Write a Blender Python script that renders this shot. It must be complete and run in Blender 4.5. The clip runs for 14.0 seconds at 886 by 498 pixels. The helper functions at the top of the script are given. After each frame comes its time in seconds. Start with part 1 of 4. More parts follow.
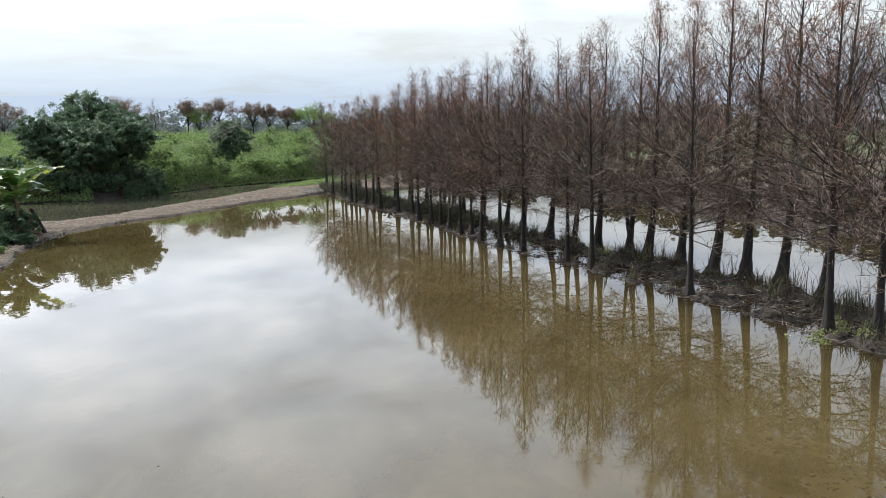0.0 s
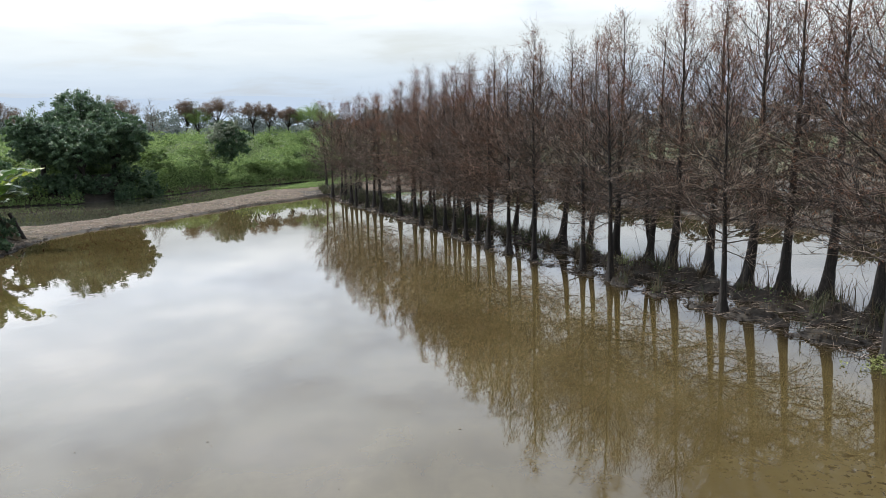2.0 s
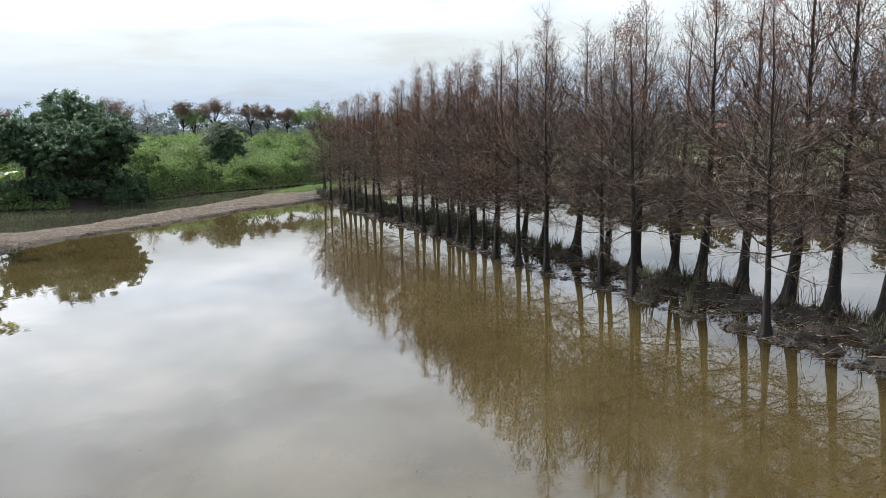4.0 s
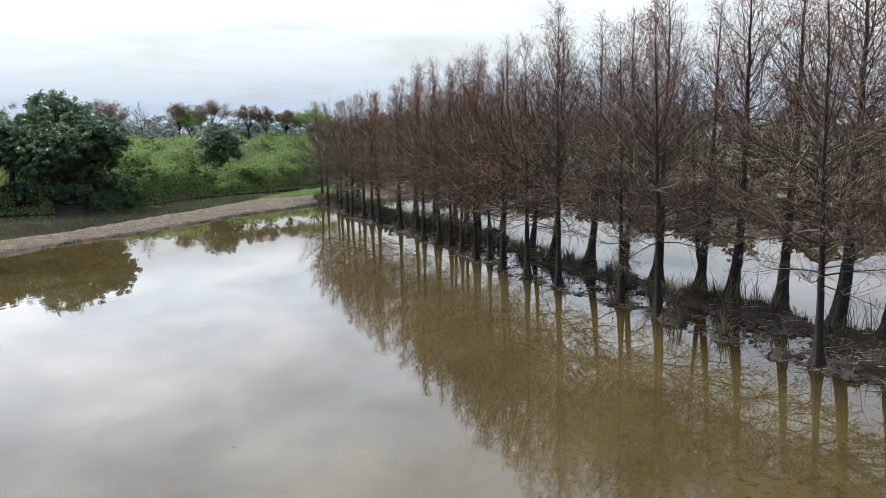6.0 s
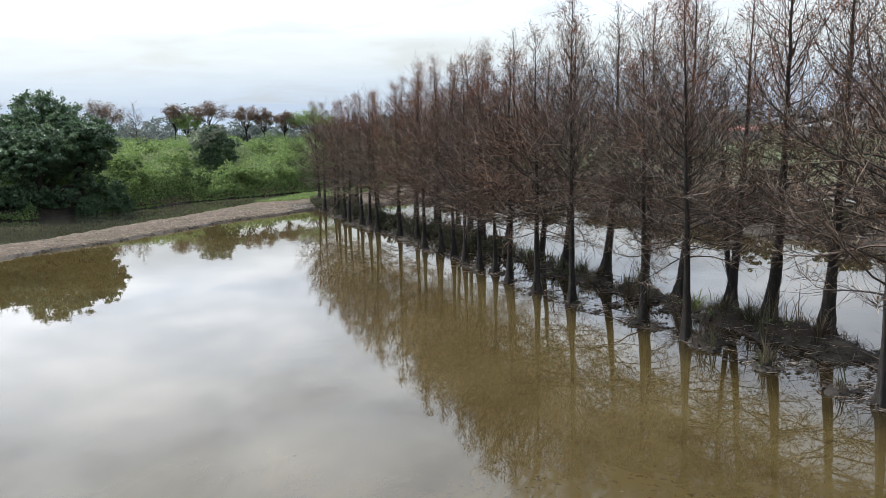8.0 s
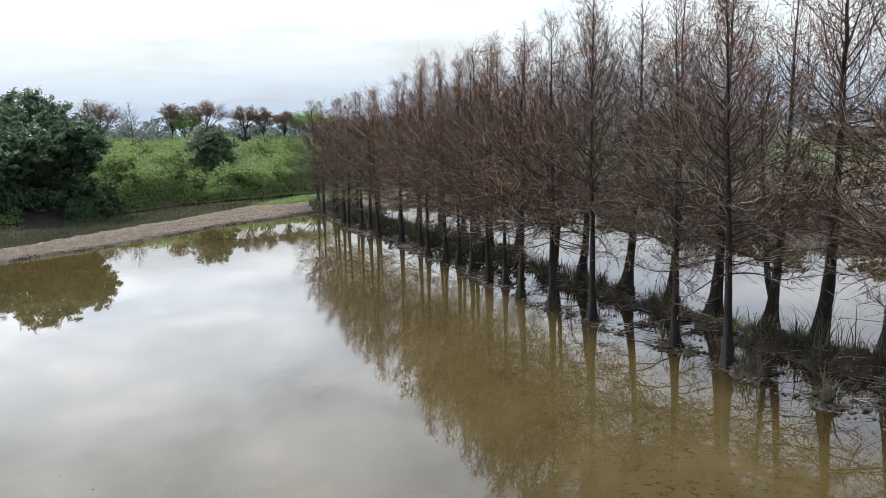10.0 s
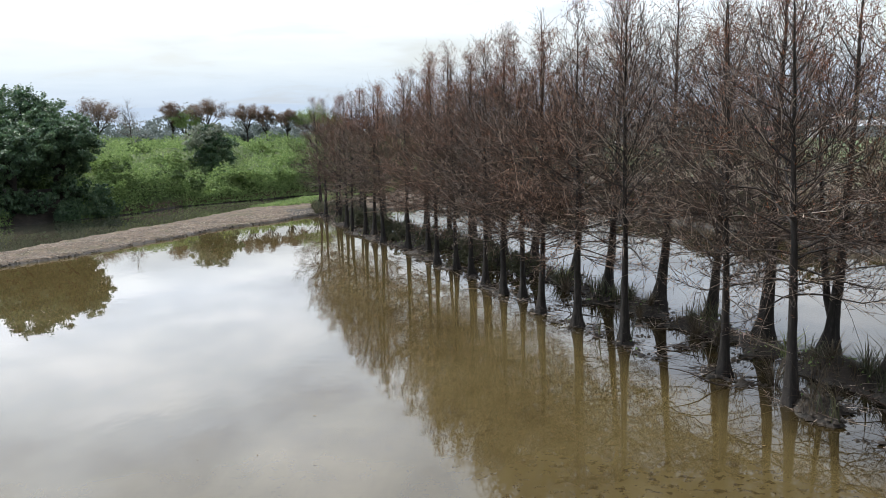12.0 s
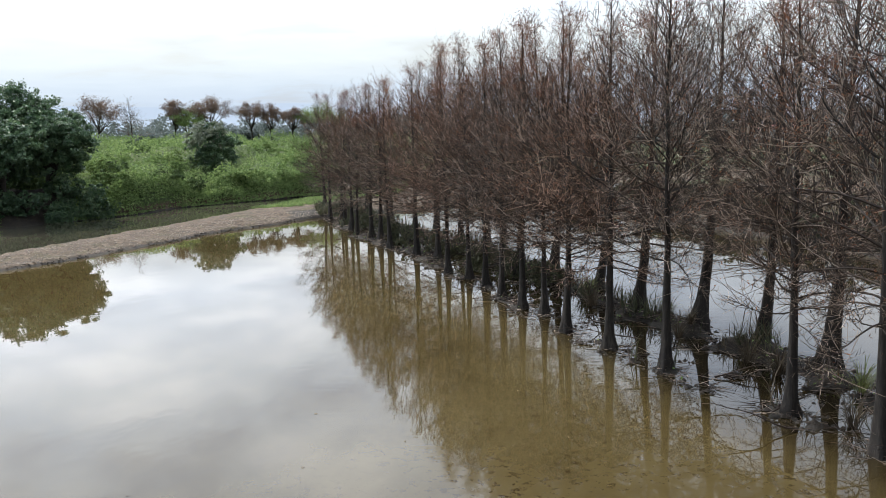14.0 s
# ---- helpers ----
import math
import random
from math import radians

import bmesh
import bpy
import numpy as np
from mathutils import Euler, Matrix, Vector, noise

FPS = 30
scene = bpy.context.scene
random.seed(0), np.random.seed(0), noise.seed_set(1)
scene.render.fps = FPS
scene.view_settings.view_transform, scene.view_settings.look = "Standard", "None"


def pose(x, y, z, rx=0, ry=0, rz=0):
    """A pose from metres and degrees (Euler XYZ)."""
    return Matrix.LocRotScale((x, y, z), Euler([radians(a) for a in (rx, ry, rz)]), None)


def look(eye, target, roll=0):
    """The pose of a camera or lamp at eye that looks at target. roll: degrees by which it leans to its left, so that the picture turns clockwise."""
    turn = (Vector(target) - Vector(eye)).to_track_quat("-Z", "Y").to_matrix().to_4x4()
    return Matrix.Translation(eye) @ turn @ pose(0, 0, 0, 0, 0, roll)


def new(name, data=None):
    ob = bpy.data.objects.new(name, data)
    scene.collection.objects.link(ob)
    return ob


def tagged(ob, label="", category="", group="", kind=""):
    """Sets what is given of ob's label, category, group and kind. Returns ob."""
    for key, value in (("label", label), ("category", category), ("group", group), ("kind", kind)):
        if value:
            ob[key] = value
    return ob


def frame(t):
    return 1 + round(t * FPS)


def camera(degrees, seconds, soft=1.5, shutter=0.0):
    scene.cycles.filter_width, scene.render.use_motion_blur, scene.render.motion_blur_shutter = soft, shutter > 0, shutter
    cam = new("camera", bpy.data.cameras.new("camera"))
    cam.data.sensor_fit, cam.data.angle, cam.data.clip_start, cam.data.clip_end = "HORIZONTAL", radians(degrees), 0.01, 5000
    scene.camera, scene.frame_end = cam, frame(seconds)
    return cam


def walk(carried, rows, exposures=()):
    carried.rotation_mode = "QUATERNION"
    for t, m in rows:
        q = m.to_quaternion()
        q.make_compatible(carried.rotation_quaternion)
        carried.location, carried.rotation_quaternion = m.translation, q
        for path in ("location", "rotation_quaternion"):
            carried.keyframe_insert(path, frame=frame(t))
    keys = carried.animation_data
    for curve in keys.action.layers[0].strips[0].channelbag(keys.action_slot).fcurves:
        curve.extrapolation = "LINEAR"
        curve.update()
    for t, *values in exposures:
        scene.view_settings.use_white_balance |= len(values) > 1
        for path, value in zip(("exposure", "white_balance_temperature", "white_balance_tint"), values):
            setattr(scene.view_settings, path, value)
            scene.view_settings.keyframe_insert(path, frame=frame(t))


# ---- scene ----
# ---- the camera: a slow, low flight over the pond, beside the row of cypresses ----
cam = camera(54.0, 14.0, soft=0.45)
ROWS = [
    (0.0, 0.000, 0.000, 7.497, 0.039, -8.407, -1.043),
    (0.5, 0.065, 0.930, 7.446, 0.179, -8.389, -1.096),
    (1.0, 0.076, 1.868, 7.402, 0.262, -8.368, -1.111),
    (1.5, 0.057, 2.819, 7.361, 0.314, -8.343, -1.107),
    (2.0, 0.026, 3.788, 7.321, 0.352, -8.314, -1.099),
    (2.5, -0.005, 4.774, 7.281, 0.387, -8.281, -1.096),
    (3.0, -0.028, 5.774, 7.241, 0.426, -8.244, -1.101),
    (3.5, -0.040, 6.783, 7.200, 0.473, -8.204, -1.116),
    (4.0, -0.038, 7.794, 7.158, 0.528, -8.160, -1.140),
    (4.5, -0.025, 8.802, 7.117, 0.589, -8.115, -1.172),
    (5.0, -0.002, 9.801, 7.077, 0.656, -8.069, -1.207),
    (5.5, 0.026, 10.786, 7.039, 0.724, -8.024, -1.243),
    (6.0, 0.055, 11.754, 7.003, 0.791, -7.980, -1.275),
    (6.5, 0.081, 12.701, 6.970, 0.855, -7.938, -1.302),
    (7.0, 0.100, 13.627, 6.941, 0.914, -7.899, -1.321),
    (7.5, 0.109, 14.532, 6.915, 0.968, -7.865, -1.332),
    (8.0, 0.106, 15.420, 6.892, 1.017, -7.836, -1.334),
    (8.5, 0.088, 16.294, 6.872, 1.062, -7.812, -1.329),
    (9.0, 0.056, 17.158, 6.855, 1.108, -7.795, -1.319),
    (9.5, 0.011, 18.018, 6.839, 1.157, -7.783, -1.306),
    (10.0, -0.047, 18.881, 6.824, 1.213, -7.778, -1.295),
    (10.5, -0.113, 19.751, 6.809, 1.280, -7.778, -1.288),
    (11.0, -0.186, 20.633, 6.793, 1.363, -7.783, -1.287),
    (11.5, -0.261, 21.529, 6.774, 1.464, -7.792, -1.295),
    (12.0, -0.334, 22.440, 6.752, 1.584, -7.804, -1.312),
    (12.5, -0.402, 23.360, 6.726, 1.721, -7.818, -1.334),
    (13.0, -0.461, 24.282, 6.696, 1.870, -7.831, -1.354),
    (13.5, -0.512, 25.191, 6.663, 2.022, -7.841, -1.362),
    (14.0, -0.554, 26.062, 6.627, 2.160, -7.845, -1.341),
]


def flight(x, y, z, yaw, pitch, roll):
    a, b = radians(yaw), radians(pitch)
    way = Vector((-math.sin(a) * math.cos(b), math.cos(a) * math.cos(b), math.sin(b)))
    return look((x, y, z), Vector((x, y, z)) + way * 10, roll)


walk(cam, [(t, flight(*r)) for t, *r in ROWS], [(0.0, 0.0), (0.4, -0.06), (3.0, -0.06), (7.0, -0.04), (10.5, 0.0), (14.0, 0.03)])

# ---- sky and sun: thin bright cloud, the sun ahead and high ----
SUN_AZ, SUN_EL = -46.0, 45.0            # degrees: from +y towards +x, and above the horizon
sun_way = Vector((math.sin(radians(SUN_AZ)) * math.cos(radians(SUN_EL)),
                  math.cos(radians(SUN_AZ)) * math.cos(radians(SUN_EL)), math.sin(radians(SUN_EL))))
sun_data = bpy.data.lights.new("sun", "SUN")
sun_data.energy, sun_data.angle, sun_data.color = 5.0, radians(1.5), (1.0, 0.95, 0.87)
sun = new("sun", sun_data)
sun.matrix_world = look(sun_way * 200, (0, 0, 0))


class Nodes:
    """Short hand for building node trees."""

    def __init__(self, tree):
        self.t = tree
        tree.nodes.clear()

    def add(self, kind, **sockets):
        n = self.t.nodes.new(kind)
        for k, v in sockets.items():
            self.put(n, k.replace("_", " "), v)
        return n

    def put(self, n, key, v):
        sock = n.inputs[int(key[1:])] if key[0] == "i" and key[1:].isdigit() else n.inputs[key]
        if isinstance(v, bpy.types.NodeSocket):
            self.t.links.new(v, sock)
        else:
            sock.default_value = v

    def ramp(self, fac, stops):
        n = self.add("ShaderNodeValToRGB", Fac=fac)
        e = n.color_ramp.elements
        while len(e) < len(stops):
            e.new(0.5)
        for s, (p, c) in zip(e, stops):
            s.position, s.color = p, (*c, 1) if len(c) == 3 else c
        return n.outputs["Color"]

    def noise(self, vec, scale, detail=3.0, rough=0.55, dist=0.0):
        n = self.add("ShaderNodeTexNoise", Scale=scale, Detail=detail, Roughness=rough, Distortion=dist)
        if vec is not None:
            self.put(n, "Vector", vec)
        return n.outputs["Fac"]

    def mix(self, fac, a, b, how="MIX"):
        n = self.t.nodes.new("ShaderNodeMix")
        n.data_type, n.blend_type = "RGBA", how
        self.put(n, "i0", fac), self.put(n, "i6", a), self.put(n, "i7", b)
        return n.outputs[2]

    def math(self, op, a, b=0.0, clamp=False):
        n = self.add("ShaderNodeMath", i0=a, i1=b)
        n.operation, n.use_clamp = op, clamp
        return n.outputs[0]


def c4(r, g, b):
    return (r, g, b, 1.0)


world = bpy.data.worlds.new("world")
scene.world = world
world.use_nodes = True
w = Nodes(world.node_tree)
geo = w.add("ShaderNodeTexCoord").outputs["Generated"]
sky = w.add("ShaderNodeTexSky")
sky.sky_type, sky.sun_disc, sky.sun_elevation, sky.sun_rotation = "NISHITA", False, radians(SUN_EL), radians(SUN_AZ)
sky.air_density, sky.dust_density = 1.3, 3.0
clear = w.mix(1.0, sky.outputs[0], c4(0.10, 0.10, 0.10), "MULTIPLY")
sep = w.add("ShaderNodeSeparateXYZ", Vector=geo)
# a flat cloud deck: the direction is laid onto a plane overhead
up = w.math("MAXIMUM", w.math("ADD", sep.outputs[2], 0.10), 0.03)
flat = w.add("ShaderNodeCombineXYZ", X=w.math("DIVIDE", sep.outputs[0], up), Y=w.math("DIVIDE", sep.outputs[1], up))
n1 = w.noise(flat.outputs[0], 1.0, 4.0, 0.5, 0.4)
n2 = w.noise(flat.outputs[0], 2.8, 4.0, 0.55, 0.2)
cl = w.math("ADD", w.math("MULTIPLY", n1, 0.72), w.math("MULTIPLY", n2, 0.28))
dot = w.add("ShaderNodeVectorMath", i0=geo, i1=tuple(sun_way))
dot.operation = "DOT_PRODUCT"
toward = dot.outputs["Value"]
glow = w.math("POWER", w.math("MAXIMUM", toward, 0.0), 2.0)
lum = w.math("ADD", w.math("MULTIPLY", glow, 2.47), 0.76)
thick = w.ramp(cl, [(0.38, (0.66, 0.74, 0.90)), (0.50, (0.90, 1.0, 1.15)), (0.61, (1.18, 1.25, 1.37))])
lumc = w.add("ShaderNodeCombineColor", Red=lum, Green=lum, Blue=lum).outputs[0]
cloud = w.mix(1.0, thick, lumc, "MULTIPLY")
# near the horizon the deck gives way to pale blue haze
low = w.ramp(sep.outputs[2], [(0.0, (1, 1, 1)), (0.10, (0.90, 0.90, 0.90)), (0.17, (0, 0, 0))])
pale = w.ramp(sep.outputs[2], [(0.0, (0.56, 0.67, 0.84)), (0.030, (0.61, 0.725, 0.875)), (0.052, (0.68, 0.79, 0.905)), (0.080, (0.84, 0.915, 0.945)), (0.14, (0.93, 0.985, 0.975))])
haze = w.mix(low, cloud, pale)
cover = w.ramp(cl, [(0.30, (0.75, 0.75, 0.75)), (0.48, (0.97, 0.97, 0.97))])
full = w.mix(cover, clear, haze)
bg = w.add("ShaderNodeBackground", Color=full, Strength=1.0)
w.add("ShaderNodeOutputWorld", Surface=bg.outputs[0])

# ---- materials ----


def material(name):
    m = bpy.data.materials.new(name)
    m.use_nodes = True
    return m, Nodes(m.node_tree)


def finish(n, colour, rough=0.8, bump=None, depth=0.02, strength=0.6, **extra):
    p = n.add("ShaderNodeBsdfPrincipled", Base_Color=colour, Roughness=rough, **extra)
    if bump is not None:
        b = n.add("ShaderNodeBump", Height=bump, Distance=depth, Strength=strength)
        n.put(p, "Normal", b.outputs[0])
    n.add("ShaderNodeOutputMaterial", Surface=p.outputs[0])
    return p


def place(n):
    return n.add("ShaderNodeNewGeometry").outputs["Position"]


def mat_ground():
    m, n = material("mud_and_soil")
    p = place(n)
    z = n.add("ShaderNodeSeparateXYZ", Vector=p).outputs[2]
    big, mid, fine = n.noise(p, 0.35, 4), n.noise(p, 2.2, 5, 0.62), n.noise(p, 14.0, 4, 0.6)
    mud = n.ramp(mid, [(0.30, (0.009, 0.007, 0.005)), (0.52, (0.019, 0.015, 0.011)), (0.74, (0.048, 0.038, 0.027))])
    grit = n.noise(p, 5.5, 6, 0.75)
    litter = n.ramp(n.math("ADD", n.math("MULTIPLY", mid, 0.35), n.math("MULTIPLY", grit, 0.65)),
                    [(0.38, (0.017, 0.012, 0.008)), (0.47, (0.056, 0.037, 0.022)), (0.55, (0.108, 0.073, 0.045)), (0.61, (0.18, 0.134, 0.090)), (0.68, (0.34, 0.28, 0.215))])
    mossy = n.ramp(n.noise(p, 0.45, 4, 0.6), [(0.52, (1, 1, 1)), (0.66, (0.72, 0.84, 0.52))])
    litter = n.mix(1.0, litter, mossy, "MULTIPLY")
    grass = n.ramp(n.math("ADD", n.math("MULTIPLY", big, 0.5), n.math("MULTIPLY", fine, 0.5)),
                   [(0.36, (0.030, 0.050, 0.014)), (0.52, (0.065, 0.095, 0.028)), (0.66, (0.12, 0.14, 0.05))])
    zz = n.math("ADD", z, n.math("MULTIPLY", n.math("SUBTRACT", mid, 0.5), 0.22))
    soil = n.add("ShaderNodeAttribute")
    soil.attribute_name = "spit"            # 1 on the dry spit, 0 on the wet berm and the pond's bed
    dry = n.mix(1.0, n.ramp(zz, [(0.05, (0, 0, 0)), (0.17, (1, 1, 1))]), soil.outputs["Color"], "MULTIPLY")
    grown = n.ramp(soil.outputs["Fac"], [(0.20, (0, 0, 0)), (0.60, (1, 1, 1))])
    high = n.mix(1.0, n.ramp(zz, [(0.52, (0, 0, 0)), (0.80, (1, 1, 1))]), grown, "MULTIPLY")
    col = n.mix(high, n.mix(dry, mud, litter), grass)
    wet = n.ramp(zz, [(0.0, (0.78, 0.78, 0.78)), (0.20, (0.97, 0.97, 0.97))])
    h = n.math("ADD", mid, n.math("MULTIPLY", fine, 0.5))
    finish(n, col, wet, h, 0.12, 0.7)
    return m


def mat_water(name, deep, mid_c, pale, calm):
    """Murky water: a body of silt under a mirror. calm: how little the surface ripples."""
    m, n = material(name)
    p = place(n)
    sq = n.add("ShaderNodeMapping", Vector=p, Scale=(1.0, 0.45, 1.0)).outputs[0]
    silt, cloudy = n.noise(p, 0.16, 4, 0.6, 0.6), n.noise(sq, 0.9, 5, 0.65, 0.8)
    body = n.ramp(n.math("ADD", n.math("MULTIPLY", silt, 0.6), n.math("MULTIPLY", cloudy, 0.4)), [(0.34, deep), (0.50, mid_c), (0.66, pale)])
    # sunken twigs and leaves show through as dark flecks
    blot = n.noise(p, 4.6, 5, 0.66, 0.3)
    xyz = n.add("ShaderNodeSeparateXYZ", Vector=p).outputs
    off = n.math("ADD", n.math("MULTIPLY", xyz[0], -0.0467), n.math("MULTIPLY", xyz[1], -0.0178))     # how far off the front row, in twenties of metres
    near = n.ramp(n.math("ADD", off, 1.137), [(0.38, (1, 1, 1)), (0.75, (0, 0, 0))])
    where = n.mix(1.0, near, n.ramp(n.noise(p, 0.30, 3), [(0.38, (0.12, 0.12, 0.12)), (0.58, (1, 1, 1))]), "MULTIPLY")
    fleck = n.ramp(blot, [(0.545, (1, 1, 1)), (0.64, (0.42, 0.37, 0.32))])
    body = n.mix(1.0, body, n.mix(where, c4(1, 1, 1), fleck), "MULTIPLY")
    # the body is darker along the berm, and somewhat darker in the pond behind
    rag = n.math("MULTIPLY", n.math("SUBTRACT", n.noise(p, 0.7, 3), 0.5), 0.10)
    berm_tone = n.ramp(n.math("ADD", n.math("ADD", off, 1.637), rag), [(0.24, (0.58, 0.60, 0.66)), (0.31, (0.36, 0.36, 0.40)), (0.545, (0.36, 0.36, 0.40)), (0.645, (1, 1, 1))])
    body = n.mix(1.0, body, berm_tone, "MULTIPLY")
    slow = n.add("ShaderNodeMapping", Vector=p, Scale=(1.0, 0.5, 1.0)).outputs[0]
    r1, r2 = n.noise(slow, 1.6, 2, 0.5), n.noise(slow, 5.0, 2, 0.5)
    patch = n.ramp(n.noise(p, 0.09, 2), [(0.40, (0.25, 0.25, 0.25)), (0.62, (1, 1, 1))])
    h = n.math("MULTIPLY", n.math("ADD", r1, n.math("MULTIPLY", r2, 0.26)), patch)
    # a stirred patch off the front row: short wavelets side by side
    gap = n.add("ShaderNodeVectorMath", i0=p, i1=(1.2, 52.0, 0.0))
    gap.operation = "DISTANCE"
    stir = n.ramp(n.math("DIVIDE", gap.outputs["Value"], 12.0), [(0.25, (1, 1, 1)), (0.85, (0, 0, 0))])
    fine = n.noise(n.add("ShaderNodeMapping", Vector=p, Scale=(0.35, 1.9, 1.0)).outputs[0], 2.2, 2, 0.5, 0.3)
    h = n.math("ADD", h, n.math("MULTIPLY", n.math("MULTIPLY", fine, stir), 0.55))
    b = n.add("ShaderNodeBump", Height=h, Distance=0.012, Strength=calm)
    q = n.add("ShaderNodeBsdfPrincipled", Base_Color=body, Roughness=0.014, IOR=1.333, Normal=b.outputs[0])
    n.add("ShaderNodeOutputMaterial", Surface=q.outputs[0])
    return m


def mat_bark(name, a, b, c):
    m, n = material(name)
    p = place(n)
    st = n.add("ShaderNodeMapping", Vector=p, Scale=(9.0, 9.0, 1.3)).outputs[0]
    grain, big = n.noise(st, 2.4, 4, 0.65), n.noise(p, 1.1, 3)
    f = n.math("ADD", n.math("MULTIPLY", grain, 0.7), n.math("MULTIPLY", big, 0.3))
    finish(n, n.ramp(f, [(0.32, a), (0.50, b), (0.68, c)]), 0.9, grain, 0.03, 0.8)
    return m


def mat_twig(name, stops):
    """Twigs: each one its own shade, each tree a little redder or greyer."""
    m, n = material(name)
    isl = n.add("ShaderNodeNewGeometry").outputs["Random Per Island"]
    ob = n.add("ShaderNodeObjectInfo").outputs["Random"]
    col = n.ramp(isl, stops)
    tint = n.ramp(ob, [(0.0, (0.90, 0.84, 0.81)), (0.5, (1.05, 0.95, 0.88)), (1.0, (1.26, 0.97, 0.82))])
    finish(n, n.mix(1.0, col, tint, "MULTIPLY"), 0.75)
    return m


def mat_leaf(name, stops, rough=0.5, trans=0.25, scale=0.5):
    m, n = material(name)
    g = n.add("ShaderNodeNewGeometry")
    f = n.math("ADD", n.math("MULTIPLY", g.outputs["Random Per Island"], 0.36),
               n.math("MULTIPLY", n.noise(g.outputs["Position"], scale, 4), 0.64))
    col = n.ramp(f, stops)
    q = n.add("ShaderNodeBsdfPrincipled", Base_Color=col, Roughness=rough)
    t = n.add("ShaderNodeBsdfTranslucent", Color=col)
    mx = n.add("ShaderNodeMixShader", Fac=trans, i1=q.outputs[0], i2=t.outputs[0])
    n.add("ShaderNodeOutputMaterial", Surface=mx.outputs[0])
    return m


def mat_blade(name, stops):
    """Large leaves: each one its own green, light shining through."""
    m, n = material(name)
    g = n.add("ShaderNodeNewGeometry")
    ob = n.add("ShaderNodeObjectInfo").outputs["Random"]
    f = n.math("ADD", n.math("MULTIPLY", ob, 0.70), n.math("MULTIPLY", n.noise(g.outputs["Position"], 2.5, 3), 0.30))
    col = n.ramp(f, stops)
    q = n.add("ShaderNodeBsdfPrincipled", Base_Color=col, Roughness=0.35)
    t = n.add("ShaderNodeBsdfTranslucent", Color=col)
    mx = n.add("ShaderNodeMixShader", Fac=0.45, i1=q.outputs[0], i2=t.outputs[0])
    n.add("ShaderNodeOutputMaterial", Surface=mx.outputs[0])
    return m


def mat_plain(name, a, b, scale=3.0, rough=0.7):
    m, n = material(name)
    p = place(n)
    f = n.math("ADD", n.math("MULTIPLY", n.noise(p, scale, 4), 0.6), n.math("MULTIPLY", n.noise(p, scale * 9, 3), 0.4))
    finish(n, n.ramp(f, [(0.35, a), (0.65, b)]), rough, f, 0.02, 0.4)
    return m


# a surface that glows evenly in its own colour, for distant backdrops
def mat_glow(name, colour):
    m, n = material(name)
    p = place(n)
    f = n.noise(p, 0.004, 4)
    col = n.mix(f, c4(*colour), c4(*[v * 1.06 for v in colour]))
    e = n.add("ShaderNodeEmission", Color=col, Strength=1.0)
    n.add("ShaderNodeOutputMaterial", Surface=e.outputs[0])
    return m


GROUND = mat_ground()
WATER = mat_water("pond_water", (0.045, 0.0328, 0.0126), (0.063, 0.0470, 0.0190), (0.081, 0.0625, 0.0275), 0.28)
DITCH = mat_water("ditch_water", (0.038, 0.037, 0.025), (0.056, 0.054, 0.037), (0.078, 0.074, 0.053), 0.35)
BARK = mat_bark("cypress_bark", (0.007, 0.006, 0.005), (0.017, 0.0135, 0.011), (0.050, 0.041, 0.033))
# random twig tones; the palest stops stand in for sunlit highlights
TWIG = mat_twig("cypress_twig", [(0.0, (0.010, 0.007, 0.005)), (0.46, (0.038, 0.0245, 0.017)),
                                 (0.66, (0.102, 0.073, 0.055)), (0.82, (0.240, 0.198, 0.160)), (1.0, (0.45, 0.395, 0.34))])
LIMB = mat_twig("cypress_limb", [(0.0, (0.012, 0.0088, 0.0068)), (0.6, (0.033, 0.0225, 0.0165)), (1.0, (0.078, 0.058, 0.044))])
RUST = mat_leaf("rust_needles", [(0.25, (0.085, 0.042, 0.027)), (0.5, (0.19, 0.080, 0.044)), (0.8, (0.33, 0.15, 0.075))], 0.8, 0.45)
DARK_LEAF = mat_leaf("dark_leaves", [(0.27, (0.026, 0.060, 0.031)), (0.5, (0.066, 0.124, 0.060)), (0.76, (0.15, 0.225, 0.105))], 0.40, 0.28)
MID_LEAF = mat_leaf("mid_leaves", [(0.27, (0.088, 0.140, 0.044)), (0.5, (0.165, 0.245, 0.080)), (0.72, (0.27, 0.355, 0.130))], 0.85, 0.42, 0.3)
# darker version of the mid leaves: shade patches put into the levee bushes' colour
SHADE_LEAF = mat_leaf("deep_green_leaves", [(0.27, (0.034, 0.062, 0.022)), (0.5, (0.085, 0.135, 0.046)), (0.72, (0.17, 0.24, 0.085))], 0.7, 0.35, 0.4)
PALE_LEAF = mat_leaf("pale_leaves", [(0.25, (0.09, 0.12, 0.075)), (0.5, (0.19, 0.225, 0.155)), (0.8, (0.40, 0.43, 0.34))], 0.5, 0.3)
BROWN_LEAF = mat_leaf("brown_leaves", [(0.25, (0.080, 0.056, 0.044)), (0.5, (0.150, 0.102, 0.075)), (0.8, (0.26, 0.18, 0.125))], 0.7, 0.35)
# far woods: distance haze is put into the leaf colour, greyer and bluer
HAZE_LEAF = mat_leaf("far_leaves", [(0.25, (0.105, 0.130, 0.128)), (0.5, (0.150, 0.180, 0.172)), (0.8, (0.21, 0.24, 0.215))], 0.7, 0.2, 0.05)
BANANA = mat_blade("banana_leaf", [(0.15, (0.035, 0.075, 0.018)), (0.55, (0.085, 0.15, 0.028)), (0.9, (0.27, 0.31, 0.05))])
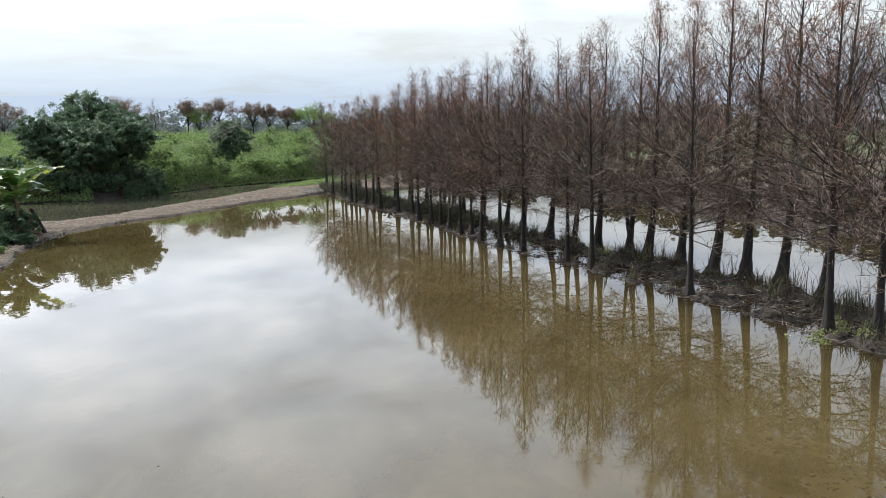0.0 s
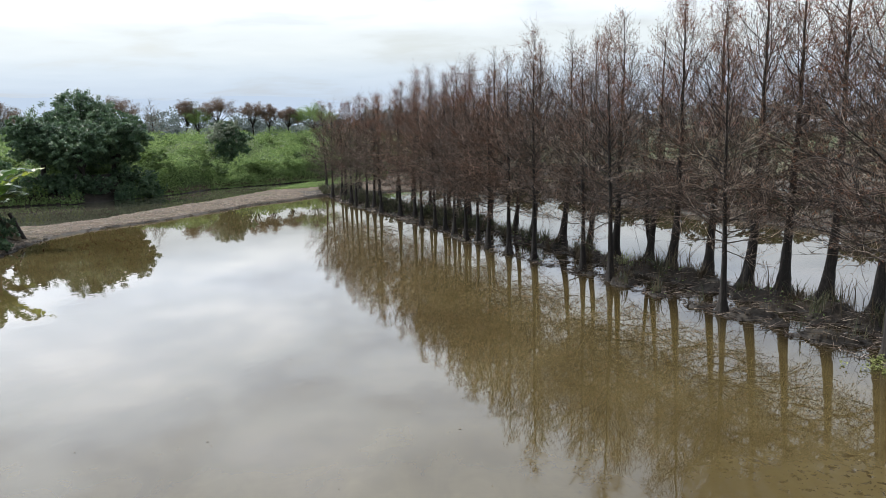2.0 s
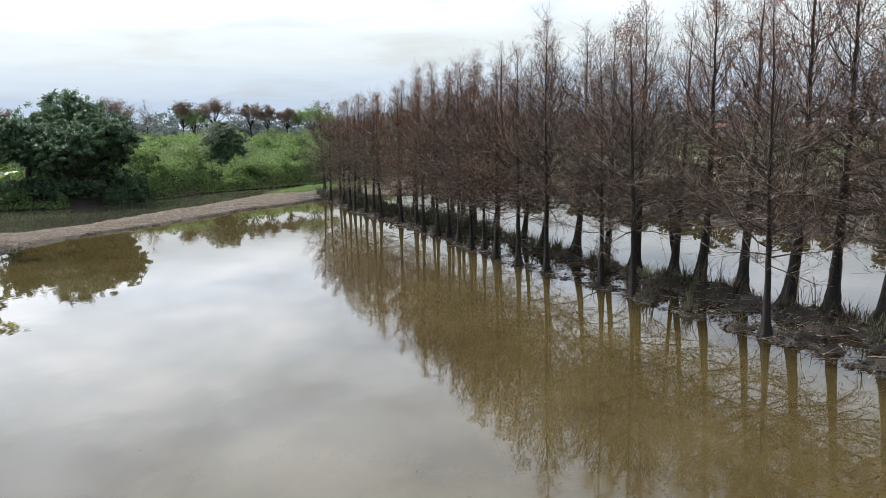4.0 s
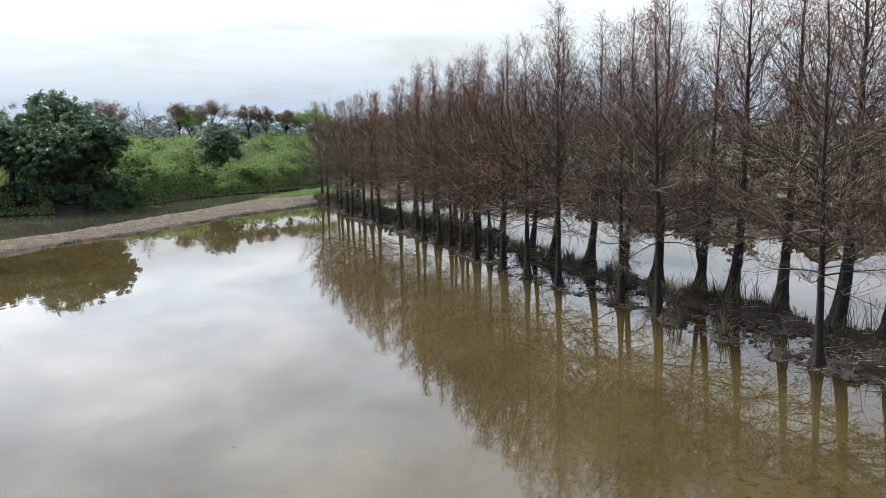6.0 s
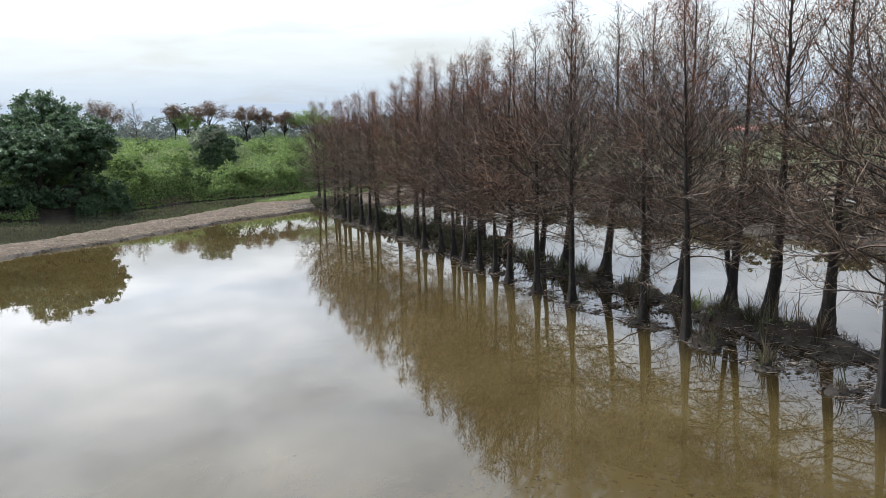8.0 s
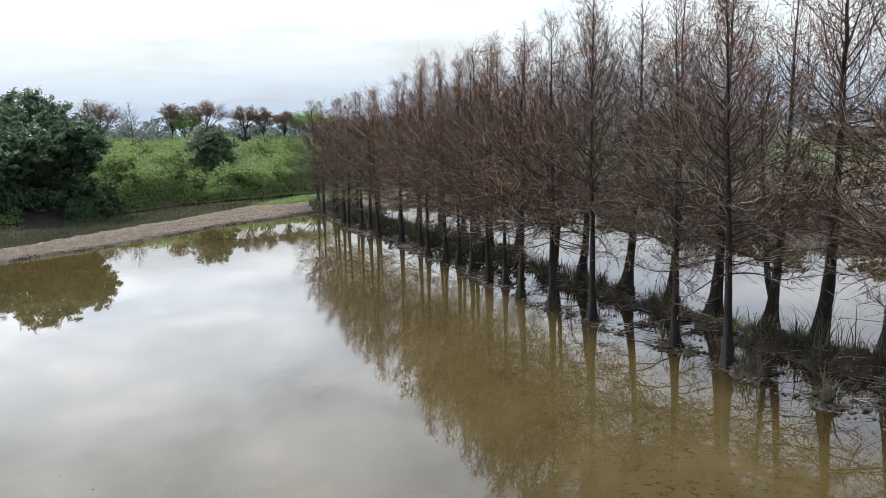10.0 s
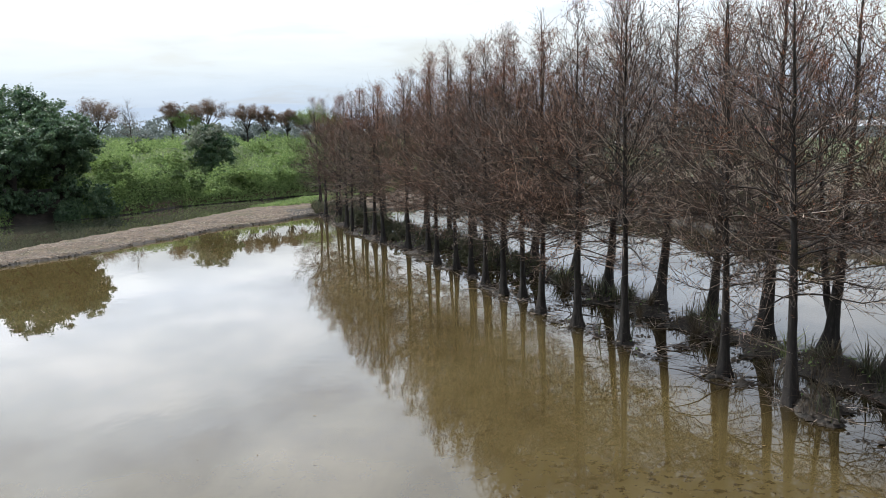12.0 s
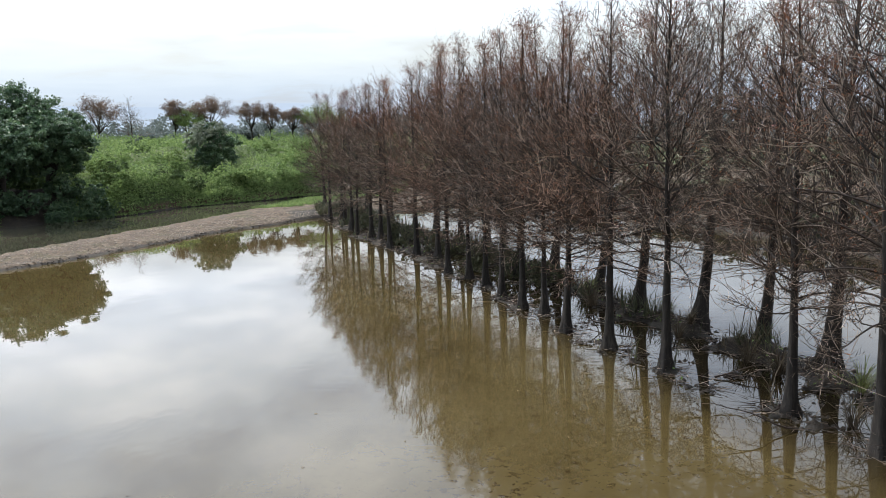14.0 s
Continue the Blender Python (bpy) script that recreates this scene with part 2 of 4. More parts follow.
DEAD_LEAF = mat_blade("dead_banana_leaf", [(0.2, (0.07, 0.055, 0.035)), (0.8, (0.20, 0.165, 0.11))])
STRAW = mat_leaf("dry_grass", [(0.2, (0.055, 0.040, 0.024)), (0.5, (0.13, 0.098, 0.058)), (0.85, (0.30, 0.24, 0.15))], 0.8, 0.25, 1.0)
DRY = mat_leaf("brown_stubble", [(0.2, (0.030, 0.022, 0.014)), (0.5, (0.070, 0.052, 0.032)), (0.85, (0.19, 0.15, 0.095))], 0.8, 0.25, 1.0)
OLIVE = mat_leaf("olive_leaves", [(0.25, (0.028, 0.033, 0.018)), (0.5, (0.062, 0.068, 0.034)), (0.8, (0.13, 0.12, 0.065))], 0.75, 0.3, 0.3)
WEED = mat_leaf("water_weed", [(0.25, (0.085, 0.105, 0.030)), (0.5, (0.17, 0.20, 0.060)), (0.8, (0.36, 0.38, 0.15))], 0.7, 0.35, 1.5)
CLOD = mat_plain("wet_clods", (0.012, 0.009, 0.007), (0.050, 0.038, 0.028), 4.0, 0.9)
PEBBLE = mat_plain("pebbles", (0.11, 0.085, 0.062), (0.36, 0.30, 0.24), 5.0, 0.8)
STEM = mat_plain("banana_stem", (0.07, 0.06, 0.03), (0.19, 0.15, 0.08), 4.0, 0.6)
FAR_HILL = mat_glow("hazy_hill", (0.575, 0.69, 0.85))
WHITE = mat_plain("white_sheet", (0.28, 0.29, 0.30), (0.38, 0.39, 0.40), 1.5, 0.6)
RED = mat_plain("red_sheet", (0.22, 0.08, 0.07), (0.30, 0.11, 0.09), 1.5, 0.7)
GREY = mat_plain("grey_wall", (0.28, 0.28, 0.27), (0.40, 0.40, 0.39), 1.5, 0.8)

# ---- helpers for meshes ----


def mesh(name, verts, faces, mat, smooth=False, more=(), other=None):
    """A mesh from arrays; more holds further (verts, faces), whose faces may have another number of corners and the other material."""
    vs, loops, starts, off, at = [], [], [], 0, 0
    for v, f in ((verts, faces), *more):
        v, f = np.asarray(v, np.float32).reshape(-1, 3), np.asarray(f, np.int32)
        vs.append(v), loops.append((f + off).ravel()), starts.append(at + np.arange(len(f)) * f.shape[1])
        off, at = off + len(v), at + f.size
    vs, loops, starts = np.concatenate(vs), np.concatenate(loops).astype(np.int32), np.concatenate(starts).astype(np.int32)
    me = bpy.data.meshes.new(name)
    me.vertices.add(len(vs)), me.loops.add(len(loops)), me.polygons.add(len(starts))
    me.vertices.foreach_set("co", vs.ravel())
    me.loops.foreach_set("vertex_index", loops)
    me.polygons.foreach_set("loop_start", starts)
    me.polygons.foreach_set("use_smooth", np.full(len(starts), smooth))
    me.update(calc_edges=True)
    me.materials.append(mat)
    if other:
        me.materials.append(other)
        me.polygons.foreach_set("material_index", (np.arange(len(starts)) >= len(faces)).astype(np.int32))
    return me


def part(name, me, parent, label=""):
    ob = new(name, me)
    ob.parent = parent
    return tagged(ob, label)


def thing(name, at, label, category, group="", kind=""):
    ob = new(name)
    ob.matrix_basis = at
    ob.empty_display_size = 0.3
    return tagged(ob, label, category, group, kind)


def unit(v):
    return v / np.maximum(np.linalg.norm(v, axis=-1, keepdims=True), 1e-9)


def tubes(lines, radii, sides=3):
    """Tapered tubes along lines (n, k, 3) with radii (n, k): verts and quads."""
    n, k, _ = lines.shape
    tan = unit(np.gradient(lines, axis=1))
    ref = np.where(np.abs(tan[..., 2:3]) > 0.9, np.array([1.0, 0, 0]), np.array([0, 0, 1.0]))
    u = unit(np.cross(tan, ref))
    v = np.cross(tan, u)
    a = np.arange(sides) * 2 * np.pi / sides
    ring = u[:, :, None] * np.cos(a)[None, None, :, None] + v[:, :, None] * np.sin(a)[None, None, :, None]
    verts = (lines[:, :, None] + ring * radii[:, :, None, None]).reshape(-1, 3)
    i = np.arange(n)[:, None, None] * k * sides
    j = np.arange(k - 1)[None, :, None] * sides
    s = np.arange(sides)[None, None, :]
    s2 = (s + 1) % sides
    f = np.stack([i + j + s, i + j + s2, i + j + sides + s2, i + j + sides + s], -1).reshape(-1, 4)
    return verts, f


def spikes(base, tip, r):
    """Thin three-sided spikes: verts and triangles."""
    d = unit(tip - base)
    ref = np.where(np.abs(d[:, 2:3]) > 0.9, np.array([1.0, 0, 0]), np.array([0, 0, 1.0]))
    u = unit(np.cross(d, ref))
    v = np.cross(d, u)
    r = np.broadcast_to(r, (len(base),))[:, None]
    q = [base + r * (u * math.cos(a) + v * math.sin(a)) for a in (0, 2.094, 4.189)]
    verts = np.stack([*q, tip], 1).reshape(-1, 3)
    i = np.arange(len(base))[:, None] * 4
    return verts, np.concatenate([i + [0, 1, 3], i + [1, 2, 3], i + [2, 0, 3]], 1).reshape(-1, 3)


def hooks(base, mid, tip, r):
    """Thin three-sided twigs bent once: verts and triangles."""
    d = unit(mid - base)
    ref = np.where(np.abs(d[:, 2:3]) > 0.9, np.array([1.0, 0, 0]), np.array([0, 0, 1.0]))
    u = unit(np.cross(d, ref))
    v = np.cross(d, u)
    ring = [u * math.cos(a) + v * math.sin(a) for a in (0, 2.094, 4.189)]
    verts = np.stack([base + r * q for q in ring] + [mid + 0.75 * r * q for q in ring] + [tip], 1).reshape(-1, 3)
    i = np.arange(len(base))[:, None] * 7
    tri = [(3, 4, 6), (4, 5, 6), (5, 3, 6), (0, 1, 4), (0, 4, 3), (1, 2, 5), (1, 5, 4), (2, 0, 3), (2, 3, 5)]
    return verts, (i[:, None] + np.array(tri)[None]).reshape(-1, 3)


def leaves(points, normals, length, width, rng, spread=0.8):
    """Diamond leaves, folded a little at the middle: verts and quads."""
    n = len(points)
    nrm = unit(normals + rng.normal(0, spread, (n, 3)))
    d = unit(np.cross(nrm, rng.normal(0, 1, (n, 3))))
    s = np.cross(nrm, d)
    L = length * rng.uniform(0.6, 1.35, (n, 1))
    W = width * rng.uniform(0.6, 1.35, (n, 1))
    verts = np.stack([points - d * L / 2, points + s * W / 2 + nrm * W * 0.15, points + d * L / 2, points - s * W / 2 + nrm * W * 0.15], 1)
    return verts.reshape(-1, 3), np.arange(4 * n).reshape(-1, 4)


def blades(roots, height, width, rng, lean=0.35):
    """Grass blades: bent strips of two quads."""
    n = len(roots)
    a = rng.uniform(0, 2 * np.pi, n)
    out = np.stack([np.cos(a), np.sin(a), 0 * a], 1)
    side = np.stack([-np.sin(a), np.cos(a), 0 * a], 1)
    h = height * rng.uniform(0.5, 1.3, (n, 1))
    ln = rng.uniform(0.1, 1.0, (n, 1)) * lean * h
    w = width * rng.uniform(0.6, 1.3, (n, 1)) * 0.5
    mid, tip = roots + out * ln * 0.35 + [0, 0, 1] * h * 0.6, roots + out * ln * 1.2 + [0, 0, 1] * h
    verts = np.stack([roots - side * w, roots + side * w, mid + side * w * 0.8, mid - side * w * 0.8,
                      tip + side * w * 0.15, tip - side * w * 0.15], 1).reshape(-1, 3)
    i = np.arange(n)[:, None] * 6
    return verts, np.concatenate([i + [0, 1, 2, 3], i + [3, 2, 4, 5]], 1).reshape(-1, 4)


def both(*pieces):
    """Joins pieces of (verts, faces)."""
    vs, fs, off = [], [], 0
    for v, f in pieces:
        vs.append(v), fs.append(f + off)
        off += len(v)
    return np.concatenate(vs), np.concatenate(fs)


def lattice(ix, iy, seed):
    h = np.sin(ix * 127.1 + iy * 311.7 + seed * 74.7) * 43758.5453
    return h - np.floor(h)


def vnoise(x, y, seed=0):
    """Smooth noise from 0 to 1 over the plan."""
    ix, iy = np.floor(x), np.floor(y)
    fx, fy = x - ix, y - iy
    fx, fy = fx * fx * (3 - 2 * fx), fy * fy * (3 - 2 * fy)
    a, b = lattice(ix, iy, seed), lattice(ix + 1, iy, seed)
    c, d = lattice(ix, iy + 1, seed), lattice(ix + 1, iy + 1, seed)
    return (a * (1 - fx) + b * fx) * (1 - fy) + (c * (1 - fx) + d * fx) * fy


def smooth01(v):
    v = np.clip(v, 0, 1)
    return v * v * (3 - 2 * v)


# ---- the ground: ponds, the berm with the trees, the mud spit, the green levee, far land ----
FRONT = [(14.1, 27.6, 12.0), (13.2, 29.2, 13.0), (10.35, 36.0, 11.6), (7.4, 42.9, 11.4), (6.53, 45.4, 10.8), (4.55, 49.2, 12.0),
         (3.4, 51.6, 10.9), (2.35, 53.8, 10.2), (1.87, 56.5, 10.3), (0.45, 59.8, 10.2), (1.13, 57.6, 10.3), (-0.15, 62.3, 10.2),
         (-0.85, 64.3, 10.0), (-1.85, 66.0, 10.2), (-2.5, 70.3, 10.0), (-3.7, 72.0, 9.8), (-5.4, 74.9, 9.4), (-6.17, 77.2, 9.6),
         (-6.95, 79.2, 9.3), (-8.1, 81.0, 9.2), (-8.85, 84.2, 9.4), (-9.65, 86.5, 9.2), (-10.4, 89.8, 9.2), (-11.6, 92.0, 9.5),
         (-13.0, 98.0, 9.4)]
BACK = [(15.0, 33.8, 13.4), (14.0, 35.7, 14.0), (13.3, 37.9, 13.6), (12.4, 39.7, 13.8), (11.7, 42.7, 13.0),
        (10.45, 44.3, 13.0), (10.2, 47.6, 12.0), (8.7, 48.8, 12.3), (7.7, 51.1, 11.8), (6.6, 53.8, 11.8), (5.15, 56.5, 11.4),
        (4.44, 61.4, 11.0), (2.9, 65.0, 12.1), (1.6, 67.8, 11.7), (0.9, 70.3, 11.6), (0.1, 73.0, 10.9), (-1.4, 76.0, 11.6), (-3.0, 80.0, 11.9),
        (-4.6, 84.0, 11.0), (-6.6, 88.5, 9.8), (-9.0, 94.0, 9.9)]
FY, FX = [18, 29, 36, 43, 49, 54, 60, 65, 72, 77, 81, 86, 92, 98], [17.6, 13.2, 10.4, 7.4, 4.6, 2.3, 0.6, -1.5, -3.8, -6.1, -8.0, -9.6, -11.6, -13.1]
BY, BX = [18, 34, 40, 44, 49, 54, 56.5, 62, 70, 80, 90, 98], [21.5, 14.9, 12.4, 10.5, 8.7, 6.6, 5.4, 4.2, 0.8, -3.0, -7.2, -10.5]
NY, NX = [-100, 20, 40, 47, 52, 56, 60, 64, 67.6, 71.5, 75, 79.5, 85, 88, 92, 95, 98, 104], \
    [-20, -20, -22, -24.1, -25.5, -26, -26.6, -26.2, -25, -22.9, -21.5, -19.7, -17.5, -15.3, -13.3, -11.5, -4, 2]
KY, KX = [-100, 58, 62, 66, 69, 73, 77, 80, 85, 91.5, 98, 104, 113, 120], [-900, -900, -60, -36, -30.6, -28.3, -27.3, -26.4, -24.8, -22.6, -20.8, -19.1, -16.7, -14.5]
LX, LY = [-300, -90, -60, -45, -36, -33, -29.6, -28, -24, -20, -14, 0, 30], [66, 72, 79, 86, 90, 93.4, 100, 105, 109.5, 114, 121, 126, 132]
SY, SX = [-100, 20, 40, 55, 68, 82, 98, 108, 116, 400], [60, 36, 30, 24.5, 19.5, 14.5, 8, 2, -8, -20]


def levee_foot(x):
    """Where the levee's foot meets the ditch."""
    return np.interp(x, LX, LY) + (vnoise(x * 0.33, x * 0 + 2.5, 5) - 0.5) * 3.0 + (vnoise(x * 1.1, x * 0 + 7.5, 5) - 0.5) * 1.2


def levee(x, y):
    d = y - levee_foot(x)
    side = 1 - 0.75 * smooth01((x + 16) / 30)
    far = 1 - 0.6 * smooth01((y - 190) / 200)
    h = (0.5 * smooth01((d + 0.3) / 0.8) + 1.4 * smooth01(d / 4.5) + 3.3 * smooth01((d - 8) / 32) * (1 - 0.3 * smooth01((d - 42) / 14)) * far) * side
    lump = (vnoise(x * 0.24, y * 0.17, 3) - 0.4) * 1.5 + (vnoise(x * 0.6, y * 0.5, 4) - 0.5) * 0.8
    return np.where(d > -1.5, h + lump * smooth01(d / 5) * side - 0.7 * smooth01(-d / 1.5), -0.7)


def land(x, y):
    """The ground's height over the plan; the water stands at 0."""
    fine = (vnoise(x * 1.3, y * 1.3, 1) - 0.5) * 0.22 + (vnoise(x * 3.7, y * 3.7, 2) - 0.5) * 0.12
    h = np.full(np.shape(x), -0.7)
    # the berm: a ridge under the back row, low mud and hummocks under the front row
    fx, bx = np.interp(y, FY, FX), np.interp(y, BY, BX)
    span = smooth01((x - fx + 1.6) / 1.2) * (1 - smooth01((x - bx - 0.4) / 1.4)) * (1 - smooth01((y - 99) / 3))
    ridge = 0.50 * np.exp(-((x - bx + 0.4) / 0.95) ** 2)
    front = np.exp(-((x - fx - 0.2) / 0.9) ** 2) * (0.02 + 0.30 * smooth01((y - 62) / 10) + 0.22 * (1 - smooth01((y - 38) / 12)))
    berm = -0.33 + 0.15 * (1 - smooth01((y - 41) / 6)) + ridge + front + fine * 2.6 + (vnoise(x * 0.8, y * 0.8, 6) - 0.5) * 0.34
    h = np.maximum(h, -0.7 + (berm + 0.7) * span)
    for tx, ty, _ in FRONT + BACK:
        h = np.maximum(h, -0.3 + 0.36 * np.exp(-((x - tx) ** 2 + (y - ty) ** 2) / 0.45) + fine * 0.8)
    # the mud spit
    nx, kx = np.interp(y, NY, NX), np.interp(y, KY, KX)
    wob = (vnoise(y * 0.35, x * 0.1, 8) - 0.5) * 0.9
    e = np.minimum(nx + wob - x, (x - kx) * 0.9)
    spit = -0.7 + 0.86 * smooth01((e + 0.7) / 1.1) + 0.14 * smooth01(e / 3.0) + 0.20 * smooth01((e - 8) / 6) + fine * 0.6
    h = np.where(y < 122, np.maximum(h, np.where(e > -0.9, spit, -0.7)), h)
    h = np.maximum(h, levee(x, y))
    # the low land beyond the other pond
    s = x - np.interp(y, SY, SX) + (vnoise(y * 0.2, x * 0.2, 9) - 0.5) * 3
    right = -0.7 + 1.25 * smooth01((s + 1) / 2.5) + (vnoise(x * 0.3, y * 0.3, 11) - 0.4) * 0.5 * smooth01(s / 6)
    pond = smooth01((s - 15) / 3) * (1 - smooth01((s - 24) / 3)) + smooth01((s - 70) / 4) * (1 - smooth01((s - 120) / 5))
    right = right * (1 - pond) - 0.5 * pond
    h = np.where(s > -1, np.maximum(h, right), h)
    return h


def steps(*spans):
    return np.unique(np.concatenate([np.arange(a, b, s) for a, b, s in spans]))


gx = steps((-4200, -300, 300), (-300, -70, 12), (-70, -34, 1.5), (-34, -14, 0.5), (-14, 18, 0.25), (18, 34, 0.8), (34, 150, 4), (150, 400, 25), (400, 4400, 400))
gy = steps((-600, -40, 60), (-40, 20, 5), (20, 44, 0.3), (44, 100, 0.3), (100, 126, 0.6), (126, 170, 1.6), (170, 300, 12), (300, 800, 50), (800, 4900, 400))
X, Y = np.meshgrid(gx, gy)
nx_, ny_ = len(gx), len(gy)
idx = np.arange(nx_ * ny_).reshape(ny_, nx_)
quads = np.stack([idx[:-1, :-1], idx[:-1, 1:], idx[1:, 1:], idx[1:, :-1]], -1).reshape(-1, 4)
ground = new("ground", mesh("ground", np.stack([X, Y, land(X, Y)], -1), quads, GROUND, True))
berm_x = np.interp(Y, FY, FX) - 2.0
soil_and_shade = np.where((X < berm_x - 1) | (Y > 97), 1.0, np.where(X > np.interp(Y, SY, SX), 0.26, 0.12))
soil_and_shade = soil_and_shade * (1 - np.exp(-(((X + 38.0) / 8.0) ** 4 + ((Y - 93.0) / 6.0) ** 4)))     # bare soil under the great trees, its dark colour also standing in for their shade
ground.data.attributes.new("spit", "FLOAT", "POINT").data.foreach_set("value", soil_and_shade.ravel().astype(np.float32))
tagged(ground, "wet brown mud, gravelly spit and green levee round the ponds", "ground", kind="structure")
# the spit parts the pond from the ditch behind it
wy = np.array([-200.0, 58, 62, 66, 69, 73, 77, 80, 85, 91.5, 98, 104, 113, 120, 330])
part_x = np.array([-60.0, -60, -45, -33, -28.5, -26, -24.5, -23.3, -21.7, -19, -14, -11, -9, -8, -8])
k = np.arange(len(wy) - 1)
for nm, a, b, mt, lab in (("water", part_x, 0 * wy + 300, WATER, "still murky olive-brown pond water mirroring sky and trees"),
                          ("ditch_water", 0 * wy - 300, part_x, DITCH, "dark grey-green ditch water behind the mud spit")):
    wv = np.concatenate([np.stack([a, wy, 0 * wy], 1), np.stack([b, wy, 0 * wy], 1)])
    tagged(new(nm, mesh(nm, wv, np.stack([k, k + len(wy), k + len(wy) + 1, k + 1], 1), mt)), lab, "water", kind="structure")

# ---- the bald cypresses ----


def cypress(seed, H, spread, low, rust, dense=1.0, n1=92, fork=False, airy=False, fine=5, sweep=0.0, girth=1.0):
    """Meshes of one bare bald cypress: trunk, crown of limbs and twigs, rusty needles. Its foot is at the origin; an airy one has few twigs in its top;
    sweep: how far its butt bows towards +x; girth: how thick it is."""
    rng = np.random.default_rng(seed)
    k = 26
    zs = H * np.linspace(0, 1, k) ** 1.7
    wob = np.cumsum(rng.normal(0, 0.035, (k, 2)), 0) * (zs / H)[:, None]
    wob[:, 0] += sweep * (1 - np.exp(-zs / 1.6))
    axis = np.concatenate([wob, zs[:, None] - 0.35 * (zs[:, None] == 0)], 1)
    r0 = 0.0122 * H * girth
    rad = r0 * (1 - 0.975 * zs / H) ** 1.05 + girth * (0.075 * np.exp(-zs / 0.9) + 0.10 * np.exp(-zs / 0.26))
    sides = 16
    tv, tf = tubes(axis[None], rad[None], sides)
    # flutes at the foot, lumps and ridges of bark above
    ang = np.tile(np.arange(sides) * 2 * np.pi / sides, k)
    hz = np.repeat(zs, sides)
    amp = 0.22 * np.exp(-hz / 0.9) + 0.03
    cen = np.repeat(axis, sides, 0)
    tv = cen + (tv - cen) * (1 + amp * np.sin(ang * 5 + seed + 0.4 * hz) + 0.4 * amp * np.sin(ang * 3 + seed * 2) + rng.normal(0, 0.05, len(tv)))[:, None]
    lines = [(tv, tf)]
    if fork:
        z0 = 1.1
        kk = np.linspace(0, 1, 12)
        a = rng.uniform(0, 6.28)
        second = np.stack([sweep * (1 - np.exp(-(z0 + kk * H * 0.62) / 1.6)) + np.cos(a) * (1.1 * kk ** 0.6), np.sin(a) * (1.1 * kk ** 0.6), z0 + kk * H * 0.62 - 0.25], 1)
        lines.append(tubes(second[None], (r0 * 0.75 * (1 - 0.93 * kk))[None], 10))
    trunk = mesh("trunk", *both(*lines), BARK, True)
    # limbs: level and drooping low down; higher up they leave the trunk slanting and bend upright
    f = (np.arange(n1) + rng.uniform(0, 1, n1)) / n1
    z = low + (H * 0.97 - low) * f ** 1.06
    az = np.arange(n1) * 2.39996 + rng.normal(0, 0.5, n1)
    L = spread * (0.68 + 0.32 * smooth01((f + 0.04) / 0.16)) * (1 - 0.80 * smooth01((f - 0.28) / 0.74)) * rng.uniform(0.60, 1.20, n1)
    el0 = np.radians(8 + 32 * f ** 0.5 + rng.normal(0, 9, n1))
    rise = np.radians(12 + 26 * smooth01((f - 0.15) / 0.35) + rng.normal(0, 14, n1))
    root = np.stack([np.interp(z, zs, axis[:, 0]), np.interp(z, zs, axis[:, 1]), z], 1)
    if fork:
        pick = rng.random(n1) < 0.35 * (f < 0.6)
        root[pick, 0] += np.cos(a) * 0.9
        root[pick, 1] += np.sin(a) * 0.9
    m = 8
    s = np.linspace(0, 1, m)
    droop = (0.48 * (1 - f) ** 4 * rng.uniform(0.2, 1.4, n1))[:, None] * np.sin(np.pi * s)[None]
    el = el0[:, None] + rise[:, None] * s[None] ** 0.8 - droop + rng.normal(0, 0.20, (n1, m)).cumsum(1) * 0.6
    el = np.clip(el, -0.35, 1.30)
    aa = az[:, None] + rng.normal(0, 0.26, (n1, m)).cumsum(1)
    L = np.minimum(L, (H * 1.01 - z) / np.maximum(np.sin(el).mean(1), 0.12) + 0.15)
    step = np.stack([np.cos(el) * np.cos(aa), np.cos(el) * np.sin(aa), np.sin(el)], -1) * (L / (m - 1))[:, None, None]
    limb = root[:, None] + np.concatenate([np.zeros((n1, 1, 3)), np.cumsum(step[:, 1:], 1)], 1)
    lr = (0.007 + 0.0075 * L)[:, None] * (1 - 0.80 * s[None])
    limb_tubes = tubes(limb, lr, 4)
    # side twigs, bowed upwards
    thick = 1.52 * (1 - (0.88 * smooth01((f - 0.30) / 0.40) if airy else 0.70 * smooth01((f - 0.38) / 0.45)))
    cnt = np.maximum((3.0 + 4.6 * L) * thick * dense, 3).astype(int)
    own = np.repeat(np.arange(n1), cnt)
    u = rng.uniform(0.10, 1.0, len(own)) ** 0.75
    at = u * (m - 1)
    i0 = np.clip(at.astype(int), 0, m - 2)
    fr = (at - i0)[:, None]
    start = limb[own, i0] * (1 - fr) + limb[own, i0 + 1] * fr
    along = unit(limb[own, i0 + 1] - limb[own, i0])
    side = unit(np.cross(along, rng.normal(0, 0.8, along.shape) + [0, 0, 0.8]) * rng.choice([-1.0, 1.0], (len(own), 1)))
    way = unit(along * 0.70 + side * rng.uniform(0.35, 1.1, (len(own), 1)))
    tl = np.minimum((0.26 + 0.33 * L[own] * (1.12 - 0.72 * u)) * rng.uniform(0.55, 1.4, len(own)), 1.2)
    m2 = 3
    s2 = np.linspace(0, 1, m2)[None, :, None]
    curl = rng.normal(0, 0.40, (len(own), 1, 3)) + np.array([0, 0, 0.22]) + 0.2 * along[:, None]
    tw = start[:, None] + (way[:, None] * s2 + curl * s2 ** 2) * tl[:, None, None]
    tr = (0.0052 + 0.0040 * tl)[:, None] * (1 - 0.60 * s2[..., 0])
    tv2, tf2 = tubes(tw, np.broadcast_to(tr, (len(own), m2)), 3)
